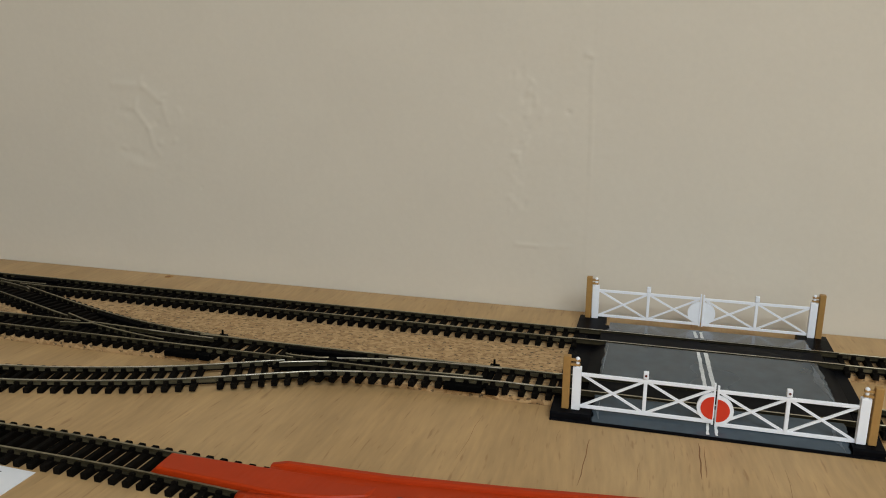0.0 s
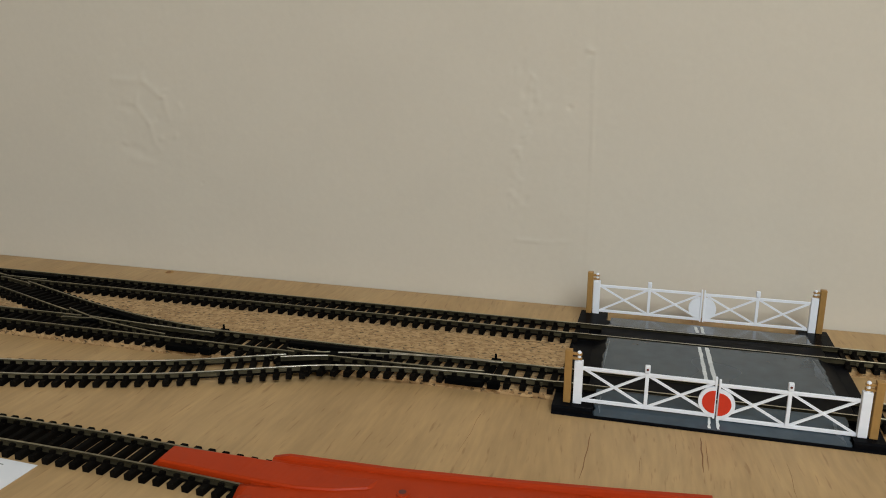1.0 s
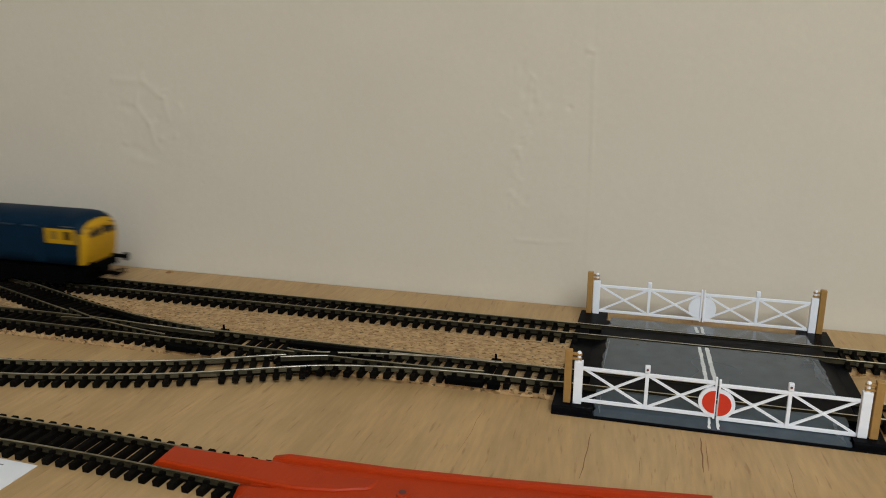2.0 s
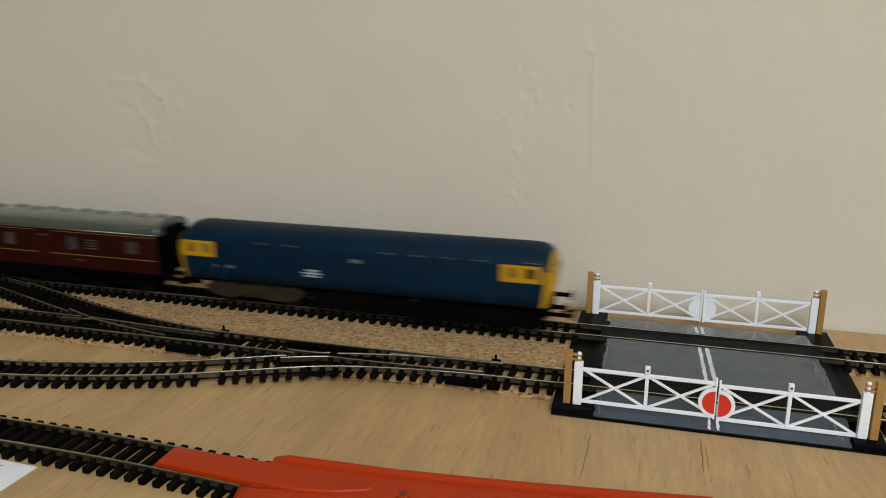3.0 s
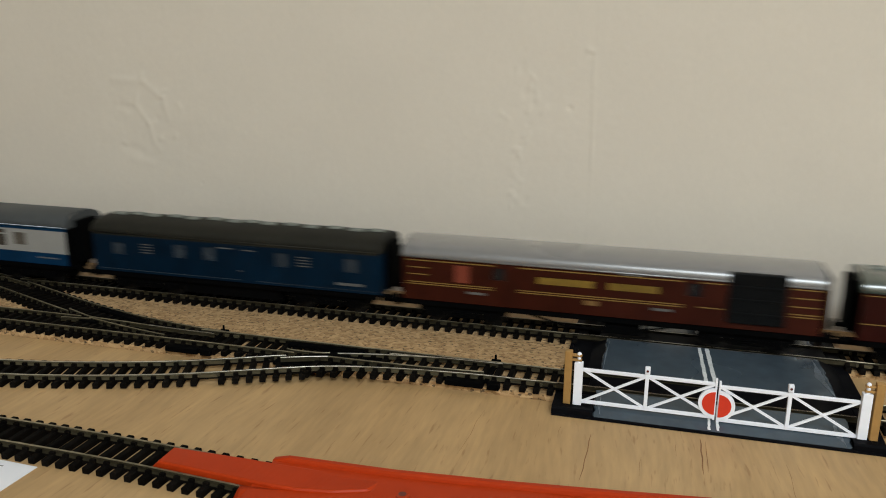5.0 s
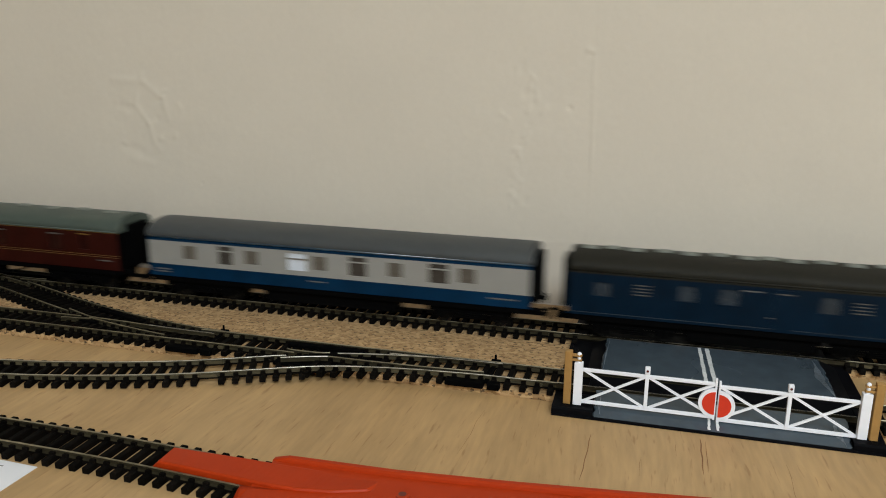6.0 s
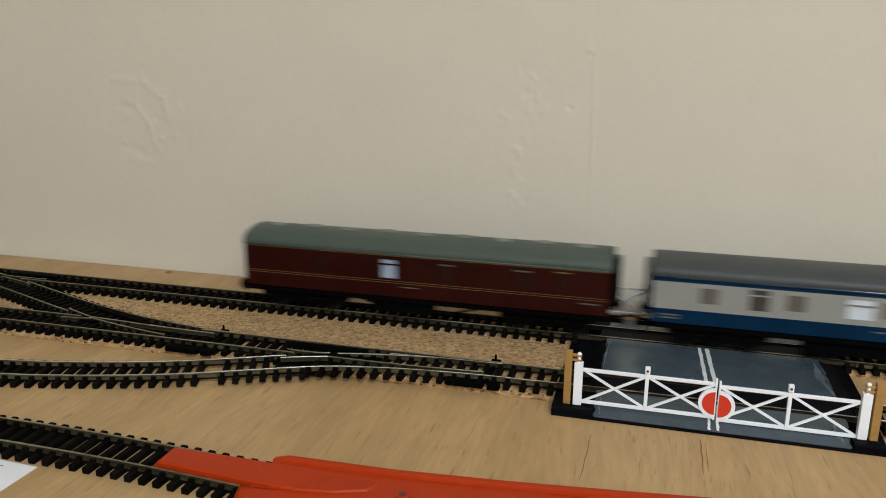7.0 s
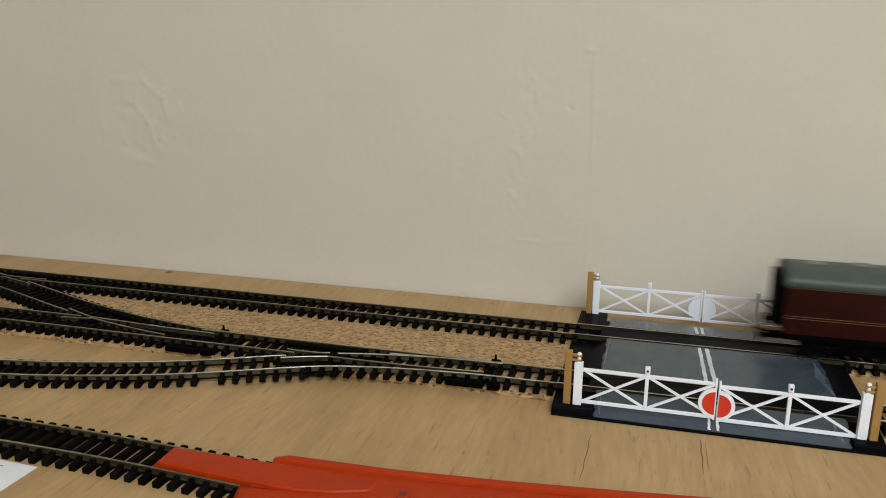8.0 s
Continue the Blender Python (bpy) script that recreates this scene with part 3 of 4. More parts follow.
def level_crossing():
    t = thing("level_crossing", "black and grey plastic level crossing with double white line", "level crossing", z=0)
    part("base_plate", extrude_x([(-94.4, BOARD), (-94.2, -7.1), (-93.2, -6.85), (-79, -4.4), (-76, -3.6), (28, -3.8), (29.8, -5.0), (30, BOARD)], -62, 77), M["base"], t, "glossy black moulded base")
    for x0, x1 in ((-62, -43.5), (64.5, 77)):
        part("base_corner", extrude_x([(-93.6, -7.9), (-93.4, -5.0), (-92.6, -4.2), (-85, -4.0), (-79, -3.5), (-76, -4.0), (-76, -7.9)], x0, x1), M["base"], t)
        a, b = (-62, -46) if x0 < 0 else (61, 77)
        part("base_corner", extrude_x([(24, -7.9), (24, -3.9), (36, -3.9), (43.6, -4.1), (44.6, -4.8), (45, -7.9)], a, b), M["base"], t)
        # bevelled shoulders between and beyond the tracks
        a, b = (-50, -42.4) if x0 < 0 else (71.5, 63.4)
        for y0, y1 in ((FRONT + 10.4, -10.4), (10.4, 27)):
            part("shoulder", sweep(bmesh.new(), [[(a, y, -3.7), (b, y, -0.5 if y < 20 else -4.2), (b, y, -5), (a, y, -5)] for y in (y0, y1)]), M["base"], t)

    def slab(name, y0, y1, z0, z1, label=""):
        """Road between two y planes, sloping along y, its edges slightly wavy."""
        rnd, bm, n = random.Random(len(name)), bmesh.new(), 12
        def ring(y, z):
            a, b = -42.5 + rnd.uniform(-0.5, 0.5), 63.5 + rnd.uniform(-0.5, 0.5)
            return [(a - 0.5, y, z - 0.4), (a, y, z), (b, y, z), (b + 0.5, y, z - 0.4), (b + 0.5, y, min(z, -3) - 1.0), (a - 0.5, y, min(z, -3) - 1.0)]
        sweep(bm, [ring(y0 + (y1 - y0) * i / n, z0 + (z1 - z0) * i / n) for i in range(n + 1)])
        return part(name, bm, M["road"], t, label)

    slab("road_middle", FRONT + 10.2, -10.2, -0.2, -0.2, "dark grey road panel with worn edges")
    slab("road_far", 10.2, 29.5, -0.3, -2.4)
    slab("road_near", -93.3, FRONT - 10.2, -6.75, -0.6)
    for y0, x0, x1 in ((-10.4, -42, 62), (FRONT - 10.3, -40, 30)):
        bm, rnd, rows = bmesh.new(), random.Random(9), []
        for i in range(60):
            x, e = x0 + (x1 - x0) * i / 59, rnd.uniform(0.05, 0.32)
            rows.append([(x, y0 - e, -0.14 if y0 > -20 else -0.52), (x, y0 + 0.15, -0.1 if y0 > -20 else -0.5), (x, y0 + 0.15, -0.6), (x, y0 - e, -0.6)])
        part("worn_edge", sweep(bm, rows), M["slat"], t, "scuffed pale edge")
    for y in (0, FRONT):
        part("track_infill", boxes((-47, 68, y - 7.0, y + 7.0, -4.0, -0.75), bevel=0.3), M["base"], t, "black infill between the rails")
        for s in (-1, 1):
            add_head(part("rail", boxes((-62, 77, y + s * HALF - 0.48, y + s * HALF + 0.48, -3.55, 0.03)), M["rail"], t), M["headbright"])
        for x0 in (-61, 69):
            part("end_infill", boxes((x0, x0 + 7, y - 6, y + 6, -4, -2.4), bevel=0.6), M["base"], t)
    # pale strips along the road's edges: rubbed paint and soft reflections put into the colour
    for x0, x1, y0, y1, z0, z1, w in ((59.5, 62.6, -13, FRONT + 11, -0.18, -0.18, 2.4), (-41.5, -42.0, -12, FRONT + 14, -0.18, -0.18, 0.5), (57.5, 61.5, FRONT - 13, -92.5, -1.55, -6.45, 1.6), (-41, -40.5, FRONT - 14, -92, -1.9, -6.3, 0.9)):
        bm, rows, rnd = bmesh.new(), [], random.Random(int(x0))
        for i in range(40):
            f = i / 39
            wave = 0.5 + 0.25 * math.sin(11 * f + x0) + 0.15 * math.sin(29 * f + 2 * x0) + 0.1 * rnd.random()
            e = w * (0.25 + 0.75 * wave) * math.sin(math.pi * min(max(f, 0.03), 0.97))
            c, y, z = x0 + (x1 - x0) * f + 0.3 * w * math.sin(7 * f + 1), y0 + (y1 - y0) * f, z0 + (z1 - z0) * f + 0.05
            rows.append([(c - e, y, z), (c + e, y, z), (c + e, y, z - 0.3), (c - e, y, z - 0.3)])
        part("scuff", sweep(bm, rows), M["scuff"], t, "pale rubbed edge with a soft reflection painted in")
    # painted lines, a little uneven
    rnd = random.Random(4)
    for a, b, w, y0, y1, z0, z1 in ((5.2, 6.8, 1.9, -11, FRONT + 11, -0.16, -0.16), (8.8, 11.0, 2.2, -11, FRONT + 11, -0.16, -0.16), (4.4, 5.0, 1.9, 26, 11.5, -2.0, -0.42),
                                    (7.9, 8.0, 1.8, 26, 11.5, -2.0, -0.42), (6.6, 6.9, 1.2, FRONT - 11, -92.6, -0.93, -6.48), (9.9, 10.6, 1.4, FRONT - 11, -92.6, -0.93, -6.48)):
        bm, n = bmesh.new(), 14
        rows = []
        for i in range(n + 1):
            f = i / n
            c, e = a + (b - a) * f + rnd.uniform(-0.12, 0.12), w / 2 + rnd.uniform(-0.2, 0.06)
            y, z = y0 + (y1 - y0) * f, z0 + (z1 - z0) * f
            rows.append([(c - e, y, z + 0.06), (c + e, y, z + 0.06), (c + e, y, z - 0.25), (c - e, y, z - 0.25)])
        part("white_line", sweep(bm, rows), M["line"], t, "worn white painted line")
    return t


level_crossing()


def half_disc(bm, cx, cz, r, y0, y1, side, n=18):
    ring = [(cx, cz + r)] + [(cx + side * r * math.sin(math.pi * i / n), cz + r * math.cos(math.pi * i / n)) for i in range(1, n)] + [(cx, cz - r)]
    return sweep(bm, [[(x, y, z) for x, z in ring] for y in (y0, y1)])


def gate(label, m, centre, drop, woods=(-55.7, 72.4), whites=(-51.0, 68.0)):
    """A pair of white crossing gates with their posts; x from post to post, facing -y."""
    t = thing("crossing_gates", label, "crossing gates", group="crossing gates")
    c = centre
    zt, zb = 13.2, -2.4
    for side, x_in, x_post in ((-1, c - 0.7, whites[0] + 2.0), (1, c + 0.9, whites[1] - 2.0)):
        dz = 0 if side < 0 else drop
        leaf = boxes((min(x_in, x_post), max(x_in, x_post), -0.6, 0.6, zt - 0.75 + dz, zt + 0.75 + dz), (min(x_in, x_post), max(x_in, x_post), -0.6, 0.6, zb - 0.75 + dz, zb + 0.75 + dz), bevel=0.15)
        g = part("gate_leaf", leaf, M["gate"], t)
        mid = (x_in + x_post) / 2 + side * 0.5
        part("middle_post", boxes((mid - 0.8, mid + 0.8, -0.7, 0.7, zb + dz, zt + 1 + dz), bevel=0.15), M["gate"], g)
        cap = boxes((mid - 1.15, mid + 1.15, -1.1, 1.1, zt + 1.2 + dz, zt + 4.6 + dz), bevel=0.35)
        part("lamp", cap, M["gate"], g)
        part("lens", cylinder(bmesh.new(), (mid, -1.05, zt + 2.9 + dz), (mid, -1.3, zt + 2.9 + dz), 0.55, n=10), M["lens"], g, "dark red lamp lens")
        for k, (p, q) in enumerate((((x_post, zt), (mid, zb)), ((x_post, zb), (mid, zt)), ((mid, zt), (x_in, zb)), ((mid, zb), (x_in, zt)))):
            part("brace", bar(bmesh.new(), (p[0], 0.08 * (-1) ** k, p[1] + dz), (q[0], 0.08 * (-1) ** k, q[1] + dz), 1.0, 0.85), M["gate"], g)
        part("meeting_post", boxes((x_in - 0.45, x_in + 0.45, -0.8, 0.8, zb - 1.2 + dz, zt + 2.6 + dz), bevel=0.15), M["gate"], g)
        part("disc", half_disc(bmesh.new(), x_in, 4.4 + dz, 6.95, -0.9, 0.35, side), M["gate"], g, "white warning disc")
        part("disc_face", half_disc(bmesh.new(), x_in, 4.4 + dz, 5.35, -1.1, -0.85, side), M["disc"], g, "red disc face")
        wx = whites[0 if side < 0 else 1]
        p = part("hanging_post", boxes((wx - 1.95, wx + 1.95, -1.6, 1.6, -4.0, 16.6), bevel=0.25), M["gate"], t)
        fin = cylinder(bmesh.new(), (wx, 0, 16.5), (wx, 0, 20.2), 0.85, 0.8, 12)
        bmesh.ops.create_uvsphere(fin, u_segments=12, v_segments=8, radius=1.0, matrix=Matrix.Translation((wx, 0, 20.4)))
        part("finial", fin, M["gate"], p)
        bx = woods[0 if side < 0 else 1]
        w = part("wooden_post", boxes((bx - 1.65, bx + 1.65, -1.65, 1.65, -4.0, 21.7), bevel=0.3), M["post"], t, "tan plastic post")
        for hz in (17.6, 19.8):
            part("bracket", boxes((min(bx, wx - side * 1.2), max(bx, wx - side * 1.2), -0.9, 0.9, hz - 0.5, hz + 0.5), bevel=0.15), M["post"], w)
    t.matrix_world = m
    return t


gate("white crossing gates with a red warning disc, closed across the road", pose(0, -0.0877, 0), 9.2, -1.0)
# the far pair faces away, so its disc shows the white back
gate("white crossing gates seen from behind, blank disc, beside the wall", pose(0.0153, 0.0403, 0, 0, 0, 180), 7.0, 0.2, (-56.9, 72.6), (-52.9, 68.5))


# ---- orange rerailing ramp and paper ----
def rerailer():
    t = thing("rerailing_ramp", "orange-red plastic rerailing ramp set on the siding track", "rerailing ramp")
    cx = lambda x: route_gap(SIDING, x)
    # the tongue fills the space between the rails and tapers to a rounded tip beyond them
    bm, rings = bmesh.new(), []
    tongue_near = [(-206, -188.9), (-190, -189.9), (-165, -191.7), (-152, -192.3), (-142, -192.2), (-129, -189.8), (-118, -185.4), (-114, -183.4)]
    tongue_far = [(-206, -177.6), (-165, -177.6), (-138, -175.8), (-114, -174.6)]
    for i in range(33):
        x = -204.5 + 90 * i / 32
        y0, y1 = route_gap(tongue_near, x), route_gap(tongue_far, x)
        drop = 2.6 if i == 0 else 0
        z, zf = -1.0 - 0.75 * max(0, (x + 165) / 51) ** 1.5 - drop, -1.0 - 1.7 * min(1, max(0, (x + 168) / 36)) - drop
        if i == 32:
            z -= 1.2
        rings.append([(x, y0 - 0.1, -5), (x, y0 - 0.1, z - 0.7), (x, y0 + 0.35, z - 0.12), (x, y0 + 0.9, z), (x, y1 - 0.9, zf), (x, y1 - 0.3, zf - 0.15), (x, y1, zf - 0.7), (x, y1, -5)])
    part("tongue", sweep(bm, rings), M["red"], t, "tapered tongue between the rails")
    edge = [(-165, -171.7), (-160, -171.4), (-150, -170.9), (-111, -169.8), (-68, -166.0), (-27, -161.2), (8, -156.6)]
    far = lambda x: route_gap(edge, x)
    near = lambda x: -204.0 - 0.12 * (x + 160)
    bm, rings = bmesh.new(), []
    for i in range(24):
        x = -160 + 164 * i / 23
        zt = -2.45 - 1.2 * max(0, (x + 60) / 64)
        rings.append([(x, near(x), zt), (x, far(x), zt), (x, far(x), BOARD), (x, near(x), BOARD)])
    part("ramp_plate", sweep(bm, rings), M["red"], t)
    for f, w in ((far, -1), (near, 1)):
        bm, rings = bmesh.new(), []
        for i in range(28):
            x = -160.5 + 165 * i / 27
            up = min(1, i / 0.6)
            zt = -2.2 + 1.4 * up
            y = f(x)
            rings.append([(x, y, BOARD), (x, y, zt - 0.4), (x, y + 0.5 * w, zt), (x, y + 2.4 * w, zt), (x, y + 3.2 * w, zt - 0.6), (x, y + 4.0 * w, zt - 3.4), (x, y + 4.0 * w, BOARD)])
        part("raised_edge", sweep(bm, rings), M["red"], t)
    # the near flange falls away to the board from the rail's end
    bm, rings = bmesh.new(), []
    for i in range(12):
        x, f = -163.5 + 40 * i / 11, i / 11
        y = -195.4 + 4.0 * f
        rings.append([(x, y + 1.2, -2.2 - 0.6 * f), (x, y - 1.0, -2.5 - 0.6 * f), (x, y - 5.0, -4.6), (x, y - 9.0, -7.6), (x, y - 9.0, BOARD), (x, y + 1.2, BOARD)])
    part("flange", sweep(bm, rings), M["red"], t, "sloping flange down to the board", True)
    bm = cylinder(bmesh.new(), (-103.5, -184.6, -2.8), (-103.5, -184.6, -1.9), 2.6, 2.3, 20)
    part("boss", bm, M["red"], t)
    # no hollow is cut: a dark red disc paints the hole's shade
    part("boss_hole", cylinder(bmesh.new(), (-103.9, -183.9, -2.2), (-103.9, -183.9, -1.85), 1.5, n=16), M["lens"], t, "dark red disc painting the shade of a recess")


rerailer()
sheet = boxes((-340, -252.5, -232, -196, BOARD, BOARD + 0.25))
bmesh.ops.rotate(sheet, cent=(-252.5, -196, 0), matrix=Matrix.Rotation(radians(-2), 3, "Z"), verts=sheet.verts)
paper = thing("paper_sheet", "white sheet of paper lying under the siding track", "paper")
part("sheet", sheet, M["paper"], paper)
for y, x0, x1 in ((-199.2, -300, -266), (-202.5, -300, -272), (-208, -300, -280), (-213, -300, -268)):
    part("printed_line", boxes((x0, x1, y - 0.25, y + 0.25, BOARD + 0.2, BOARD + 0.31)), M["mark"], paper, "grey printed bar")


# small marks on the board: a screw hole and fine cracks along the grain
hole = thing("screw", "small countersunk screw sunk into the board", "screw")
part("head", cylinder(bmesh.new(), (-359, 55, BOARD - 0.5), (-359, 55, BOARD + 0.12), 3.3, 3.1, 20), M["post"], hole)
part("hole", cylinder(bmesh.new(), (-359.5, 54.6, BOARD), (-359.5, 54.6, BOARD + 0.2), 1.9, n=16), M["crack"], hole)


def crack(pts, w):
    t = thing("board_crack", "thin dark split along the grain of the plywood", "crack", group="board cracks")
    rows = []
    for i, (x, y) in enumerate(pts):
        e = 0.62 * w * (0.25 if i in (0, len(pts) - 1) else 1)
        rows.append([(x - e, y, BOARD + 0.06), (x + e, y, BOARD + 0.06), (x + e, y, BOARD - 0.3), (x - e, y, BOARD - 0.3)])
    part("split", sweep(bmesh.new(), rows), M["crack"], t)


crack([(-42.6, -108), (-42.9, -114), (-42.7, -122), (-43.2, -131), (-43.1, -138), (-43.8, -147)], 0.3)
crack([(3.0, -99), (3.3, -104), (3.0, -110), (3.4, -116), (3.1, -123), (3.3, -129)], 0.42)
crack([(5.2, -101), (5.1, -110), (5.3, -120), (5.1, -127)], 0.2)
crack([(-21, -122), (-21.5, -128), (-21.2, -137)], 0.12)
crack([(-56, -103), (-56.6, -109), (-56.2, -115)], 0.1)
crack([(-92, -98), (-93.2, -110), (-92.9, -122), (-94.4, -140)], 0.1)
crack([(36, -112), (36.5, -122), (36.0, -134), (36.8, -146)], 0.1)
crack([(-7, -104), (-7.3, -110), (-6.9, -117)], 0.1)

# ---- the train ----
WHEEL = 6.6


def wheelset(parent, x, wheels):
    bm = bmesh.new()
    cylinder(bm, (0, -HALF - 1, 0), (0, HALF + 1, 0), 1.0, n=10)
    for s in (-1, 1):
        cylinder(bm, (0, s * (HALF - 1.7), 0), (0, s * (HALF + 0.9), 0), WHEEL, n=24)
        cylinder(bm, (0, s * (HALF - 2.0), 0), (0, s * (HALF - 1.2), 0), WHEEL + 0.7, n=24)
        for k in range(4):
            a = k * math.pi / 2
            cylinder(bm, (4 * math.cos(a), s * (HALF + 0.8), 4 * math.sin(a)), (4 * math.cos(a), s * (HALF + 1.1), 4 * math.sin(a)), 1.0, n=8)
    w = part("wheelset", bm, M["wheel"], parent)
    w.location = (x * mm, 0, (WHEEL + 0.02) * mm)
    wheels.append((w, x))


def bogie(parent, x, base, wheels, mat, heavy=False):
    """Two side frames with springs and axle boxes, a bolster and two wheelsets."""
    bm = bmesh.new()
    for s in (-1, 1):
        y0, y1 = s * 12.0, s * 14.2
        h = 3.0 if heavy else 2.0
        box(bm, x - base / 2 - 9, x + base / 2 + 9, y0, y1, 8.0, 11.0 + h, 0.3)
        box(bm, x - base / 4, x + base / 4, y0, y1, 4.6, 9.0, 0.3)
        for k in (-1, 1):
            ax = x + k * base / 2
            box(bm, ax - 3, ax + 3, y0, s * 15.2, 4.2, 9.2, 0.4)
            box(bm, ax - 6.5, ax - 4.2, y0, y1, 5.5, 9, 0.3)
            box(bm, ax + 4.2, ax + 6.5, y0, y1, 5.5, 9, 0.3)
            if heavy:
                box(bm, ax - 8, ax + 8, y0, s * 15, 10.5, 13.2, 0.5)
        for k in range(3):
            box(bm, x - 4.5, x + 4.5, s * 14, s * 15.3, 5.2 + k * 1.2, 6.1 + k * 1.2, 0.2)
    box(bm, x - 5, x + 5, -12, 12, 8, 14.5)
    b = part("bogie", bm, mat, parent)
    for k in (-1, 1):
        wheelset(b, x + k * base / 2, wheels)
    return b


def coupling(parent, x, d, reach=9):
    bm = bmesh.new()
    box(bm, min(x - d * 5, x + d * reach), max(x - d * 5, x + d * reach), -1.2, 1.2, 5.9, 7.9, 0.3)
    box(bm, x + d * (reach - 1) - 1, x + d * (reach - 1) + 1, -6, 6, 6.2, 7.7, 0.3)
    bar(bm, (x + d * 3, 3, 7.4), (x + d * (reach + 2), 3, 9.9), 1.0, 1.6)
    part("coupling", bm, M["black"], parent)


def buffers(parent, x, d, z=13.5, reach=7):
    for s in (-1, 1):
        bm = cylinder(bmesh.new(), (x - d, s * 11.5, z), (x + d * (reach - 1.2), s * 11.5, z), 1.5, 1.2, 12)
        cylinder(bm, (x + d * (reach - 1.2), s * 11.5, z), (x + d * reach, s * 11.5, z), 2.9, n=16)
        part("buffer", bm, M["black"], parent)


def roof_profile(z0, z1, half, n=14, over=0.6):
    """An elliptical carriage roof from eave to eave."""
    pts = []
    for i in range(n + 1):
        a = math.pi * i / n
        c = math.cos(a)
        pts.append((-(half + over) * math.copysign(abs(c) ** 0.88, c), z0 + (z1 - z0) * math.sin(a) ** 0.8))
    return pts


SIDE = 17.0


def coach(name, label, category, length, bands, roof_mat, end_mat, windows, lines=(), vents=(), marks=(), wheels=None, bogies=(34, 34), gangway=True, hung=18, hung_at=None, lower=14.6, top=39.6, crown=47.8, gutter_mat=None):
    """A carriage: banded sides with glazed openings, roof, ends, underframe and bogies. x from the rear end."""
    t = thing(name, label, category, group="train")
    for s in (-1, 1):
        for pname, z0, z1, mat in bands:
            holes = [(a, b, c, d) for a, b, c, d, *_ in windows if c > z0 and d < z1]
            y0, y1 = s * SIDE, s * (SIDE - 1.0)
            p = part(pname, plane_with_holes(bmesh.new(), 0, length, z0, z1, min(y0, y1), max(y0, y1), holes), mat, t)
            for a, b, c, d, g, *bars in windows:
                if not (c > z0 and d < z1):
                    continue
                w = part("window", boxes((a - 0.5, b + 0.5, s * (SIDE - 1.4), s * (SIDE - 0.55), c - 0.5, d + 0.5)), g, p)
                for bz, bmat in bars:
                    part("window_bar", boxes((a - 0.2, b + 0.2, s * (SIDE - 0.7), s * (SIDE + 0.12), bz - 0.35, bz + 0.35)), bmat, w)
        for x0, x1, z, w, mat in lines:
            part("lining", boxes((x0, x1, s * (SIDE - 0.3), s * (SIDE + 0.14), z - w / 2, z + w / 2)), mat, t)
        for x0, x1, z0, z1, mat, proud in marks:
            part("marking", boxes((x0, x1, s * (SIDE - 0.3), s * (SIDE + proud), z0, z1)), mat, t)
    # roof with drooped ends
    prof = roof_profile(top, crown, SIDE)
    rings = []
    for x, k in ((-0.8, 0.93), (0.6, 0.99), (3, 1.0), (length / 2, 1.0), (length - 3, 1.0), (length - 0.6, 0.99), (length + 0.8, 0.93)):
        rings.append([(x, y, top + (z - top) * k) for y, z in prof] + [(x, -y * 0.94, top - 0.8) for y, z in (prof[0], prof[-1])])
    roof = part("roof", sweep(bmesh.new(), rings), roof_mat, t, smooth=False)
    me = roof.data
    me.polygons.foreach_set("use_smooth", [len(p.vertices) == 4 for p in me.polygons])
    for s in (-1, 1):
        part("gutter", cylinder(bmesh.new(), (0, s * (SIDE + 0.25), top - 0.1), (length, s * (SIDE + 0.25), top - 0.1), 0.55, n=12), gutter_mat or roof_mat, t, smooth=True)
    for vx, vy in vents:
        bm = boxes((vx - 4.0, vx + 4.0, vy - 2.0, vy + 2.4, crown - 1.2, crown + 1.05), bevel=0.5)
        part("vent", bm, M["ventpale"], t)
    for x, d in ((0, -1), (length, 1)):
        shape = [(-SIDE + 0.1, lower), (-SIDE + 0.1, top)] + [(y * 0.985, z - 0.25) for y, z in prof[1:-1]] + [(SIDE - 0.1, top), (SIDE - 0.1, lower)]
        e = part("end_wall", sweep(bmesh.new(), [[(xx, y, z) for y, z in shape] for xx in (x - 0.6 * d, x + 0.5 * d)]), end_mat, t)
        if gangway:
            bm = bmesh.new()
            for k in range(4):
                a, b = x + d * (0.4 + k * 1.1), x + d * (1.2 + k * 1.1)
                box(bm, min(a, b), max(a, b), -8.5 + 0.3 * (k % 2), 8.5 - 0.3 * (k % 2), lower + 1, top + 3.2, 0.4)
            part("gangway", bm, M["black"], e)
        buffers(t, x, d, 12.6, 6)
        coupling(t, x, d)
    # floor, solebars, trusses, boxes
    under = boxes((0.5, length - 0.5, -15.5, 15.5, lower - 1.6, lower + 0.2), (1, length - 1, -16.2, -15, lower - 3.4, lower - 0.2), (1, length - 1, 15, 16.2, lower - 3.4, lower - 0.2))
    part("underframe", under, M["black"], t)
    a, b = bogies[0] + 32, length - bogies[1] - 32
    mid = hung_at or length / 2
    if b - a > 20:
        for s in (-1, 1):
            tr = bar(bmesh.new(), (a, s * 13, lower - 2.5), (a + (b - a) * 0.3, s * 13, 5.6), 1.0, 1.0)
            bar(tr, (a + (b - a) * 0.3, s * 13, 5.6), (a + (b - a) * 0.7, s * 13, 5.6), 1.0, 1.0)
            bar(tr, (a + (b - a) * 0.7, s * 13, 5.6), (b, s * 13, lower - 2.5), 1.0, 1.0)
            part("truss", tr, M["black"], t)
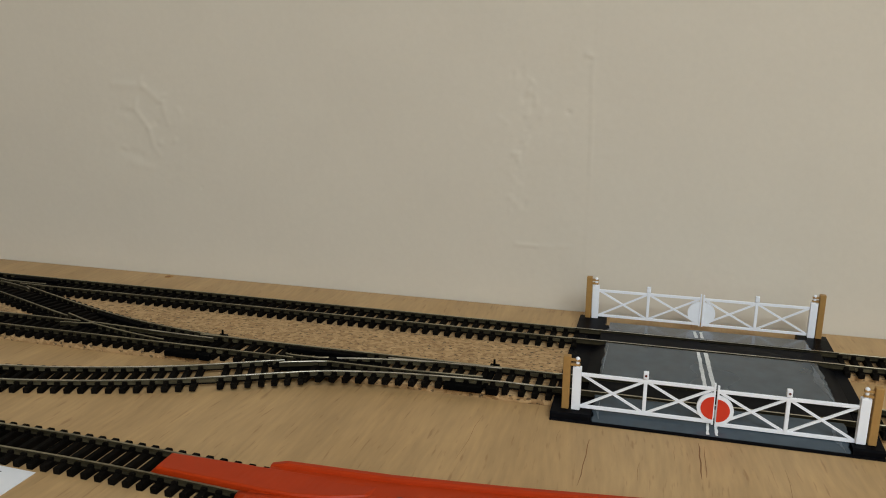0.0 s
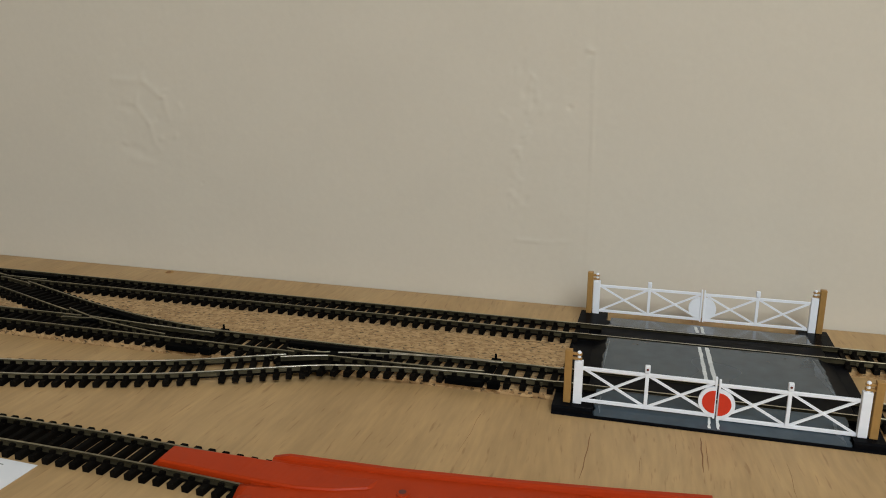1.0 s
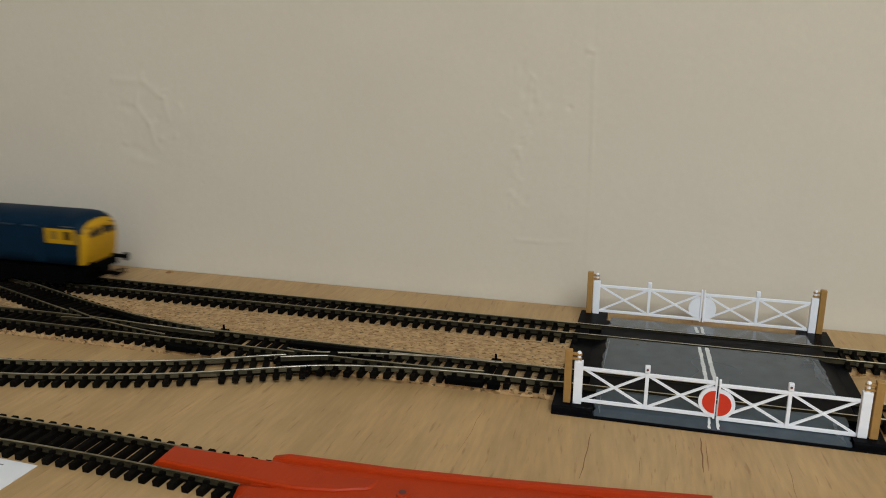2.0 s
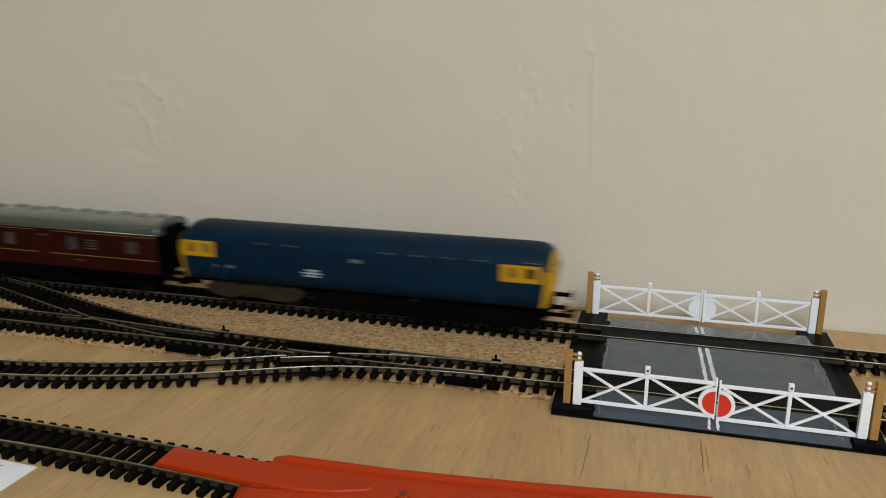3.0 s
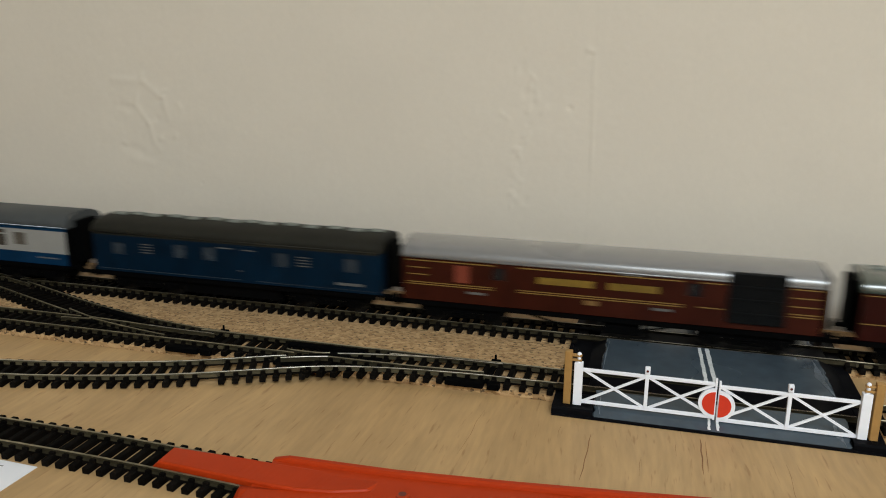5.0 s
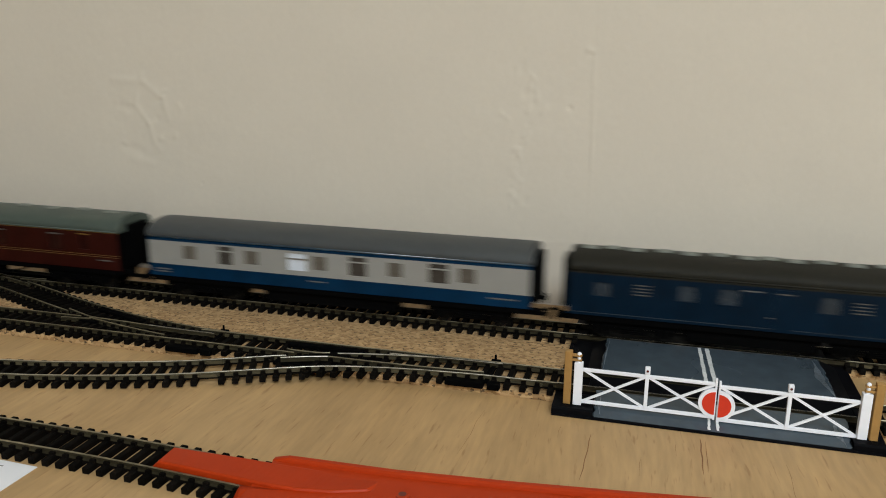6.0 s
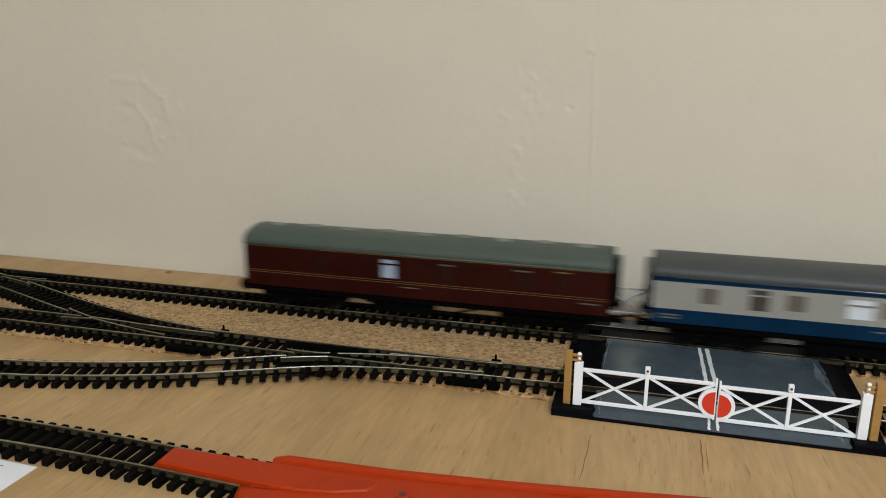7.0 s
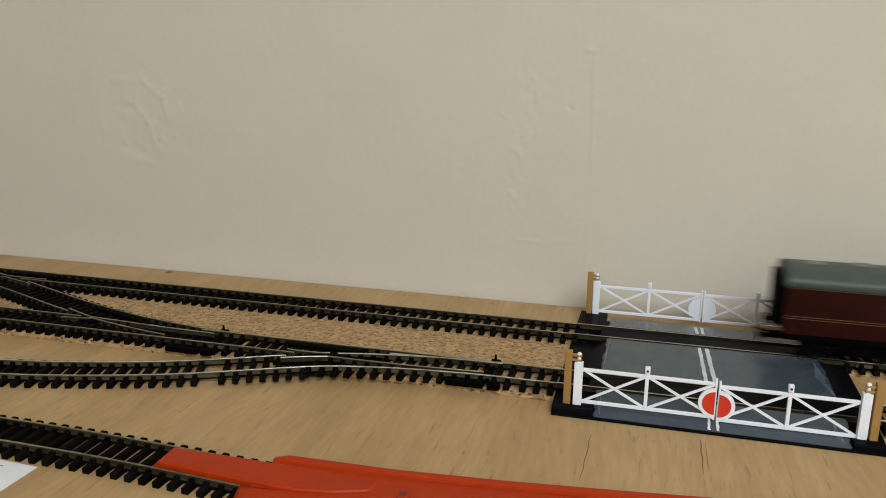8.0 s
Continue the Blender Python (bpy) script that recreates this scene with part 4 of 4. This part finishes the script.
        part("battery_box", boxes((mid - hung - 2, mid + hung - 2, -14, -3, 4.0, lower - 1.5), (mid - hung + 2, mid + hung + 2, 3, 14, 4.4, lower - 1.5), bevel=0.4), M["black"], t)
    for bx in (bogies[0], length - bogies[1]):
        bogie(t, bx, 33, wheels, M["black"])
    return t


TRAIN = []   # (thing, place of its rear end at the clip's start, wheels)


def add(build, start, *args, **kw):
    wheels = []
    TRAIN.append((build(*args, wheels=wheels, **kw), start, wheels))


def louvre(x0, x1, z0, z1, mat):
    n, out = 4, []
    for i in range(n):
        z = z0 + (z1 - z0) * (i + 0.5) / n
        out.append((x0, x1, z - 0.26, z + 0.26, mat, 0.35))
    return out


def sleeper_van(label, start, side, roof, end, lines, louv, g, extra=(), length=198):
    wins = [(13.2, 21.6, 25.8, 33.4, g), (56.6, 64.8, 26.6, 35.0, g), (76.8, 85.2, 26.6, 35.0, g), (124.6, 132.8, 26.4, 35.0, g), (168.2, 176.8, 26.6, 34.8, g)]
    marks = louvre(34, 41.6, 27.2, 34.2, louv) + louvre(139.2, 147, 27.2, 34.2, louv) + [(102.4, 112.6, 16, 37, side, 0.3), (103.5, 111.5, 34.6, 35.2, louv, 0.5)] + list(extra)
    vents = [(x, 2 if i % 2 else 0) for i, x in enumerate((9, 21, 33, 48, 61, 76, 90, 101, 113, 127, 141, 156, 170, 182))]
    add(coach, start, "sleeping_coach", label, "coach", length, [("side_panel", 14.6, 39.6, side)], roof, end, wins, lines, vents, marks, crown=47.6, hung=33)


def locomotive(wheels):
    t = thing("diesel_locomotive", "blue model diesel locomotive with yellow cab ends on the back track", "locomotive", group="train")
    length = 229.6
    prof = [(-17.2, 15.5), (-17.4, 22), (-17.4, 30), (-17.3, 37), (-16.7, 40.6), (-15.0, 43.2), (-11.5, 45.8), (-6.5, 47.5), (0, 48.1)]
    prof = prof + [(-y, z) for y, z in prof[-2::-1]]

    def ring(x, wide, high):
        return [(x, y * wide, 15.5 + (z - 15.5) * (1 if z < 33 else (33 - 15.5 + (z - 33) * high) / (z - 15.5))) for y, z in prof]

    def rake(x, pts):
        """The fronts lean in below the windscreens."""
        k = max(0.0, 1 - max(x, 0) / 9)
        return [(p[0] + 3.4 * k * max(0.0, (31 - p[2]) / 15.5) ** 1.6, p[1], p[2]) for p in pts]

    ends = [(0.0, 0.80, 0.48), (1.2, 0.89, 0.62), (3.0, 0.95, 0.79), (5.2, 0.982, 0.92), (8.0, 0.996, 0.98), (12.0, 1.0, 1.0)]
    start = [rake(x, ring(x, w, h)) for x, w, h in ends]
    rings = start + [ring(length / 2, 1, 1)] + [[(length - a, b, c) for a, b, c in r] for r in start[::-1]]
    body = part("body", sweep(bmesh.new(), rings), M["blue"], t)
    body.data.polygons.foreach_set("use_smooth", [len(p.vertices) == 4 and p.area * 1e6 < 4000 for p in body.data.polygons])
    # yellow fronts stand just proud of the body's ends, from the floor to above the windscreens
    for d in (0, 1):
        rs = []
        for x, w, h in [(-0.45, 0.78, 0.44)] + ends[:3] + [(4.2, 0.968, 0.86)]:
            rr = [(x, y * 1.012, z) for x, y, z in rake(x, ring(x, w, h))]
            rs.append([(length - p[0] if d else p[0], p[1], p[2]) for p in rr[:4] + rr[-4:]])
        front = sweep(bmesh.new(), rs)
        rs = []
        for x, w, h in [(-0.3, 0.80, 0.46)] + ends[:2] + [(2.0, 0.92, 0.70)]:
            rr = [(x, y * 1.009, z + (0.15 if z > 33 else 0)) for x, y, z in rake(x, ring(x, w, h))]
            rs.append([(length - p[0] if d else p[0], p[1], p[2]) for p in rr])
        sweep(front, rs)
        f = part("cab_front", front, M["yellow"], t, "yellow cab front")
        xx, dd = (length, 1) if d else (0, -1)
        for s in (-1, 1):
            bm = bmesh.new()
            ws = [(xx + dd * 0.6, s * 1.2, 33.2), (xx + dd * 0.6, s * 12.2, 33.2), (xx - dd * 0.1, s * 12.2, 39.6), (xx - dd * 0.1, s * 1.2, 40.4)]
            sweep(bm, [ws, [(a - dd * 1.5, b, c - 1) for a, b, c in ws]])
            part("windscreen", bm, M["glass"], f, "dark windscreen")
        buffers(t, xx - dd * 2, dd, 15.4, 10.0)
        coupling(t, xx, dd, 11 if d else 9)
        # buffer beam and valance
        part("buffer_beam", boxes((min(xx - dd * 6, xx - dd * 1.6), max(xx - dd * 6, xx - dd * 1.6), -15, 15, 9.5, 15.6), bevel=0.5), M["black"], t)
    for s in (-1, 1):
        y = s * 17.45
        for a, b in ((4.2, 26.0), (length - 29.0, length - 6.5)):
            p = part("cab_side", boxes((a, b, s * 17.0, s * 17.75, 29.2, 39.0), bevel=0.25), M["yellow"], t, "yellow cab side panel")
            c = (a + b) / 2
            for wx0, wx1, pane in ((c - 6.4, c - 2.2, "tanglass"), (c + 3.2, c + 8.0, "glass" if a > 100 else "tanglass")):
                part("cab_window", boxes((wx0, wx1, s * 17.6, s * 17.95, 32.0, 37.4), bevel=0.15), M[pane], p, "dark cab window" if pane == "glass" else "tan cab window")
            if a > 100:
                part("handrail", boxes((b - 10, b - 1, s * 17.4, s * 17.8, 40.4, 40.9)), M["mark"], p)
        part("number_panel", boxes((25.5, 38.5, y - 0.3, y + 0.3, 23.4, 25.2)), M["mark"], t, "pale unreadable number bar")
        logo = bmesh.new()
        for z, x0, x1 in ((26.2, 85.5, 93.5), (24.4, 83, 95.5), (22.6, 84.5, 94)):
            box(logo, x0, x1, y - 0.3, y + 0.3, z - 0.4, z + 0.4)
        bar(logo, (86.5, y, 22.4), (92.0, y, 24.6), 0.8, 0.6)
        bar(logo, (87.0, y, 24.2), (92.5, y, 26.4), 0.8, 0.6)
        part("emblem", logo, M["dimwhite"], t, "white emblem of crossing bars")
        part("name_plate", boxes((113, 120, y - 0.3, y + 0.3, 32.8, 35.0)), M["mark"], t, "small pale plate")
        # thin grille bars; their pale colour paints the glints along the upper side
        for gx in (52, 70, 130, 148, 166, 184):
            part("grille", boxes((gx, gx + 11, y - 0.35, y + 0.12, 39.4, 40.4), bevel=0.15), M["grille"], t)
        for dx in (30.5, length - 34):
            part("cab_door", boxes((dx - 3.2, dx + 3.2, y - 0.4, y + 0.1, 16.5, 39)), M["blue"], t)
    # frames, tank and bogies; the black boxes reach low to include shade above the rail
    part("underframe", boxes((6, length - 6, -14, 14, 13, 15.8), (86, 150, -14.5, 14.5, 2.4, 14), (152, 162, -12, 12, 6, 14), (length - 27, length - 6, -12.5, 12.5, 2.2, 13.5), bevel=0.5), M["black"], t)
    part("fuel_tank", boxes((149, 153.5, -14.6, 14.6, 8.5, 14), bevel=0.6), M["dusty"], t, "dusty tank end")
    b1 = bogie(t, 50, 42, wheels, M["dusty"], True)
    tagged(b1, "dusty brown bogie")
    part("bogie_casting", extrude_y([(17, 11.0), (19, 7.2), (24, 5.6), (29, 4.6), (36, 4.4), (41, 6.6), (47, 7.6), (55, 6.0), (60, 4.6), (69, 4.4), (76, 5.8), (82, 8.6), (84, 11.4), (74, 12.6), (66, 11.6), (52, 13.0), (40, 11.8), (30, 12.6)], -15.6, -14.4), M["dusty"], t)
    part("bogie_casting", extrude_y([(17, 11.0), (19, 7.2), (24, 5.6), (29, 4.6), (36, 4.4), (41, 6.6), (47, 7.6), (55, 6.0), (60, 4.6), (69, 4.4), (76, 5.8), (82, 8.6), (84, 11.4), (74, 12.6), (66, 11.6), (52, 13.0), (40, 11.8), (30, 12.6)], 14.4, 15.6), M["dusty"], t)
    bogie(t, length - 49, 42, wheels, M["black"], True)
    # leading bogie's side casting, drawn down to the rail as black shade too
    lead_with_shade = [(-33, 12.0), (-32, 5.0), (-29, 1.6), (-14, 1.2), (-11, 3.6), (-6, 2.0), (6, 2.0), (11, 3.6), (14, 1.2), (29, 1.6), (32, 5.0), (33, 12.0)]
    for s in (-1, 1):
        part("bogie_casting", extrude_y([(length - 49 + a, b) for a, b in lead_with_shade], s * 14.9 - 0.5, s * 14.9 + 0.5), M["black"], t)
    return t


def extrude_y(profile, y0, y1):
    return sweep(bmesh.new(), [[(x, y, z) for x, z in profile] for y in (y0, y1)])


add(locomotive, -1202.5)
gold = M["gold"]
sleeper_van("maroon model sleeping coach with green-grey roof and yellow lining", -1407, M["maroon"], M["roofgreen"], M["black"],
            [(1, 101, 37.8, 0.35, gold), (114, 189.5, 37.8, 0.35, gold), (1, 189.5, 23.2, 0.5, gold)], M["slat"], M["dimglass"],
            [(63, 70, 19.6, 20.1, M["goldthin"], 0.12), (130, 137, 19.6, 20.1, M["goldthin"], 0.12)], 190.5)

g, dk = M["greyglass"], M["glass"]
mail_lines = [(2.5, 52, 37.6, 0.6, gold), (66, 152, 37.6, 0.6, gold), (2.5, 52, 25.0, 0.5, gold), (2.5, 52, 23.8, 0.5, gold), (66, 152, 25.0, 0.5, gold), (66, 152, 23.8, 0.5, gold),
              (160, 172, 37.6, 0.5, gold), (160, 172, 24.4, 0.5, gold)]
for z in (38, 33.5, 29, 25, 23.6):
    mail_lines.append((204, 217.5, z, 0.55, gold))
for z in (33.5, 29.5):
    mail_lines.append((3.5, 14.5, z, 0.55, gold))
mail_marks = [(76.5, 106, 29.6, 33.4, M["letter"], 0.12), (114, 139.5, 29.6, 33.4, M["letter"], 0.12), (37.5, 47.5, 20.2, 21.6, M["mark"], 0.12), (137, 147, 20.4, 21.8, M["mark"], 0.12),
              (30.2, 38.4, 26.4, 36.2, M["orange"], 0.25), (120, 132, 38.2, 39.2, M["mark"], 0.12), (102, 109, 20, 22.6, M["goldthin"], 0.05)]
add(coach, -1643, "mail_coach", "maroon model mail coach with silver roof and black open doorway", "coach", 219, [("side_panel", 14.6, 39.6, M["brown"])], M["roofsilver"], M["black"],
    [(51.8, 58.4, 29.5, 36.4, dk), (154.2, 161, 29.8, 36.8, dk)], mail_lines, (), mail_marks, hung=11, hung_at=124)
mail = TRAIN[-1][0]
door = part("mail_door", boxes((174, 202, -18.3, -15.5, 17.8, 44.6), bevel=0.5), M["doorblack"], mail, "black sliding door panel")
for z in (23.4, 30.7, 37.6):
    part("door_rail", boxes((174.5, 201.5, -18.8, -18.2, z - 0.55, z + 0.55), bevel=0.12), M["doorblack"], door)
for x in (181.0, 188.0, 195.0):
    part("door_rib", boxes((x - 0.35, x + 0.35, -18.6, -18.2, 18.4, 44), bevel=0.1), M["doorblack"], door)

sleeper_van("blue model sleeping coach with dark roof and white markings", -1847, M["vanblue"], M["roofdark"], M["vanblue"], [(0.5, 189.5, 38.6, 1.6, M["roofdark"]), (0.5, 189.5, 16.2, 0.4, M["blueglass"])], M["slat"], M["blueglass"],
            [(87, 97, 34.8, 35.5, M["mark"], 0.12), (100.5, 110, 21.5, 22.2, M["mark"], 0.12), (163, 180, 18.6, 20.2, M["mark"], 0.12)], 190)

bw = []
for a, b, kind in ((23.8, 32.6, 0), (47.8, 57.0, 1), (65.2, 74.0, 0), (93.4, 105, 2), (109, 117.6, 0), (131.8, 142.4, 1), (155.2, 163.8, 0), (179.6, 190.6, 1), (197, 206.2, 0)):
    if kind == 0:
        bw.append((a, b, 26.3, 34.6, g))
    elif kind == 1:
        bw.append((a, b, 24.9, 36.0, M["sashglass"], (33.0, M["coachgrey"])))
    else:
        bw.append((a, b, 25.0, 35.4, M["frosted"], (32.2, M["steel"])))
add(coach, -2105, "passenger_coach", "blue and pale grey model coach with mid-grey roof", "coach", 237,
    [("lower_panel", 14.6, 22.2, M["coachblue"]), ("window_band", 22.2, 37.0, M["coachgrey"]), ("upper_band", 37.0, 39.6, M["coachblue"])], M["roofgrey"], M["black"], bw, (), (),
    [(4, 14, 18.6, 19.5, M["mark"], 0.12), (4, 14, 17.0, 17.8, M["mark"], 0.12), (106, 117, 19.0, 19.7, M["mark"], 0.12), (214, 230, 18.6, 19.4, M["mark"], 0.12)], hung=42, hung_at=120, gutter_mat=M["gutterblue"])
add(coach, -2340, "brake_coach", "maroon model brake coach with green-grey roof at the train's tail", "coach", 213, [("side_panel", 14.6, 39.6, M["maroon"])], M["roofolive"], M["black"],
    [(85.4, 94.2, 25.4, 36.4, M["frostblue"], (33.6, M["black"])), (42.5, 50, 26.5, 36.0, M["shade"]), (120, 128, 25.5, 37.0, M["shade"], (35.6, M["slat"])), (161.5, 171.4, 25.5, 37.2, M["shade"], (35.8, M["slat"])), (185, 191, 27, 36, M["shade"])],
    [(0.5, 212.5, 38.7, 0.3, gold), (0.5, 212.5, 22.8, 0.22, M["goldthin"]), (0.5, 212.5, 24.0, 0.22, M["goldthin"])],
    [(14 + 23 * i, 2 if i % 2 else 0) for i in range(9)], [(97.5, 106.5, 20.4, 21.0, M["mark"], 0.12), (197.5, 207.5, 20.2, 21.0, M["mark"], 0.12), (184, 192, 36.6, 37.2, gold, 0.12)], hung=18, hung_at=98)

def travelled(t):
    """Way of the train in mm: a little slower at first, about 293 mm/s, then 300."""
    lag = ((0.0, 13.0), (2.0, 4.3), (3.0, 0.0), (4.0, -8.0), (4.7, -13.0), (5.2, -15.7), (5.8, -17.2), (6.4, -16.8), (7.2, -15.6), (7.5, -15.6), (7.8, -15.5), (8.1, -16.6))
    for (a, u), (b, v) in zip(lag, lag[1:]):
        if t <= b:
            return 300.0 * t + u + (v - u) * (t - a) / (b - a)


def motions():
    """The train runs at a nearly even speed along the back track, its wheels turning with it."""
    for ob, start, wheels in TRAIN:
        walk(ob, [(i / 10, pose((start + travelled(i / 10)) * mm, 0, 0)) for i in range(81)])
        for w, x in wheels:
            walk(w, [(i / FPS, pose(x * mm, 0, (WHEEL + 0.02) * mm, 0, math.degrees(travelled(i / FPS) / WHEEL), 0)) for i in range(241)])


motions()
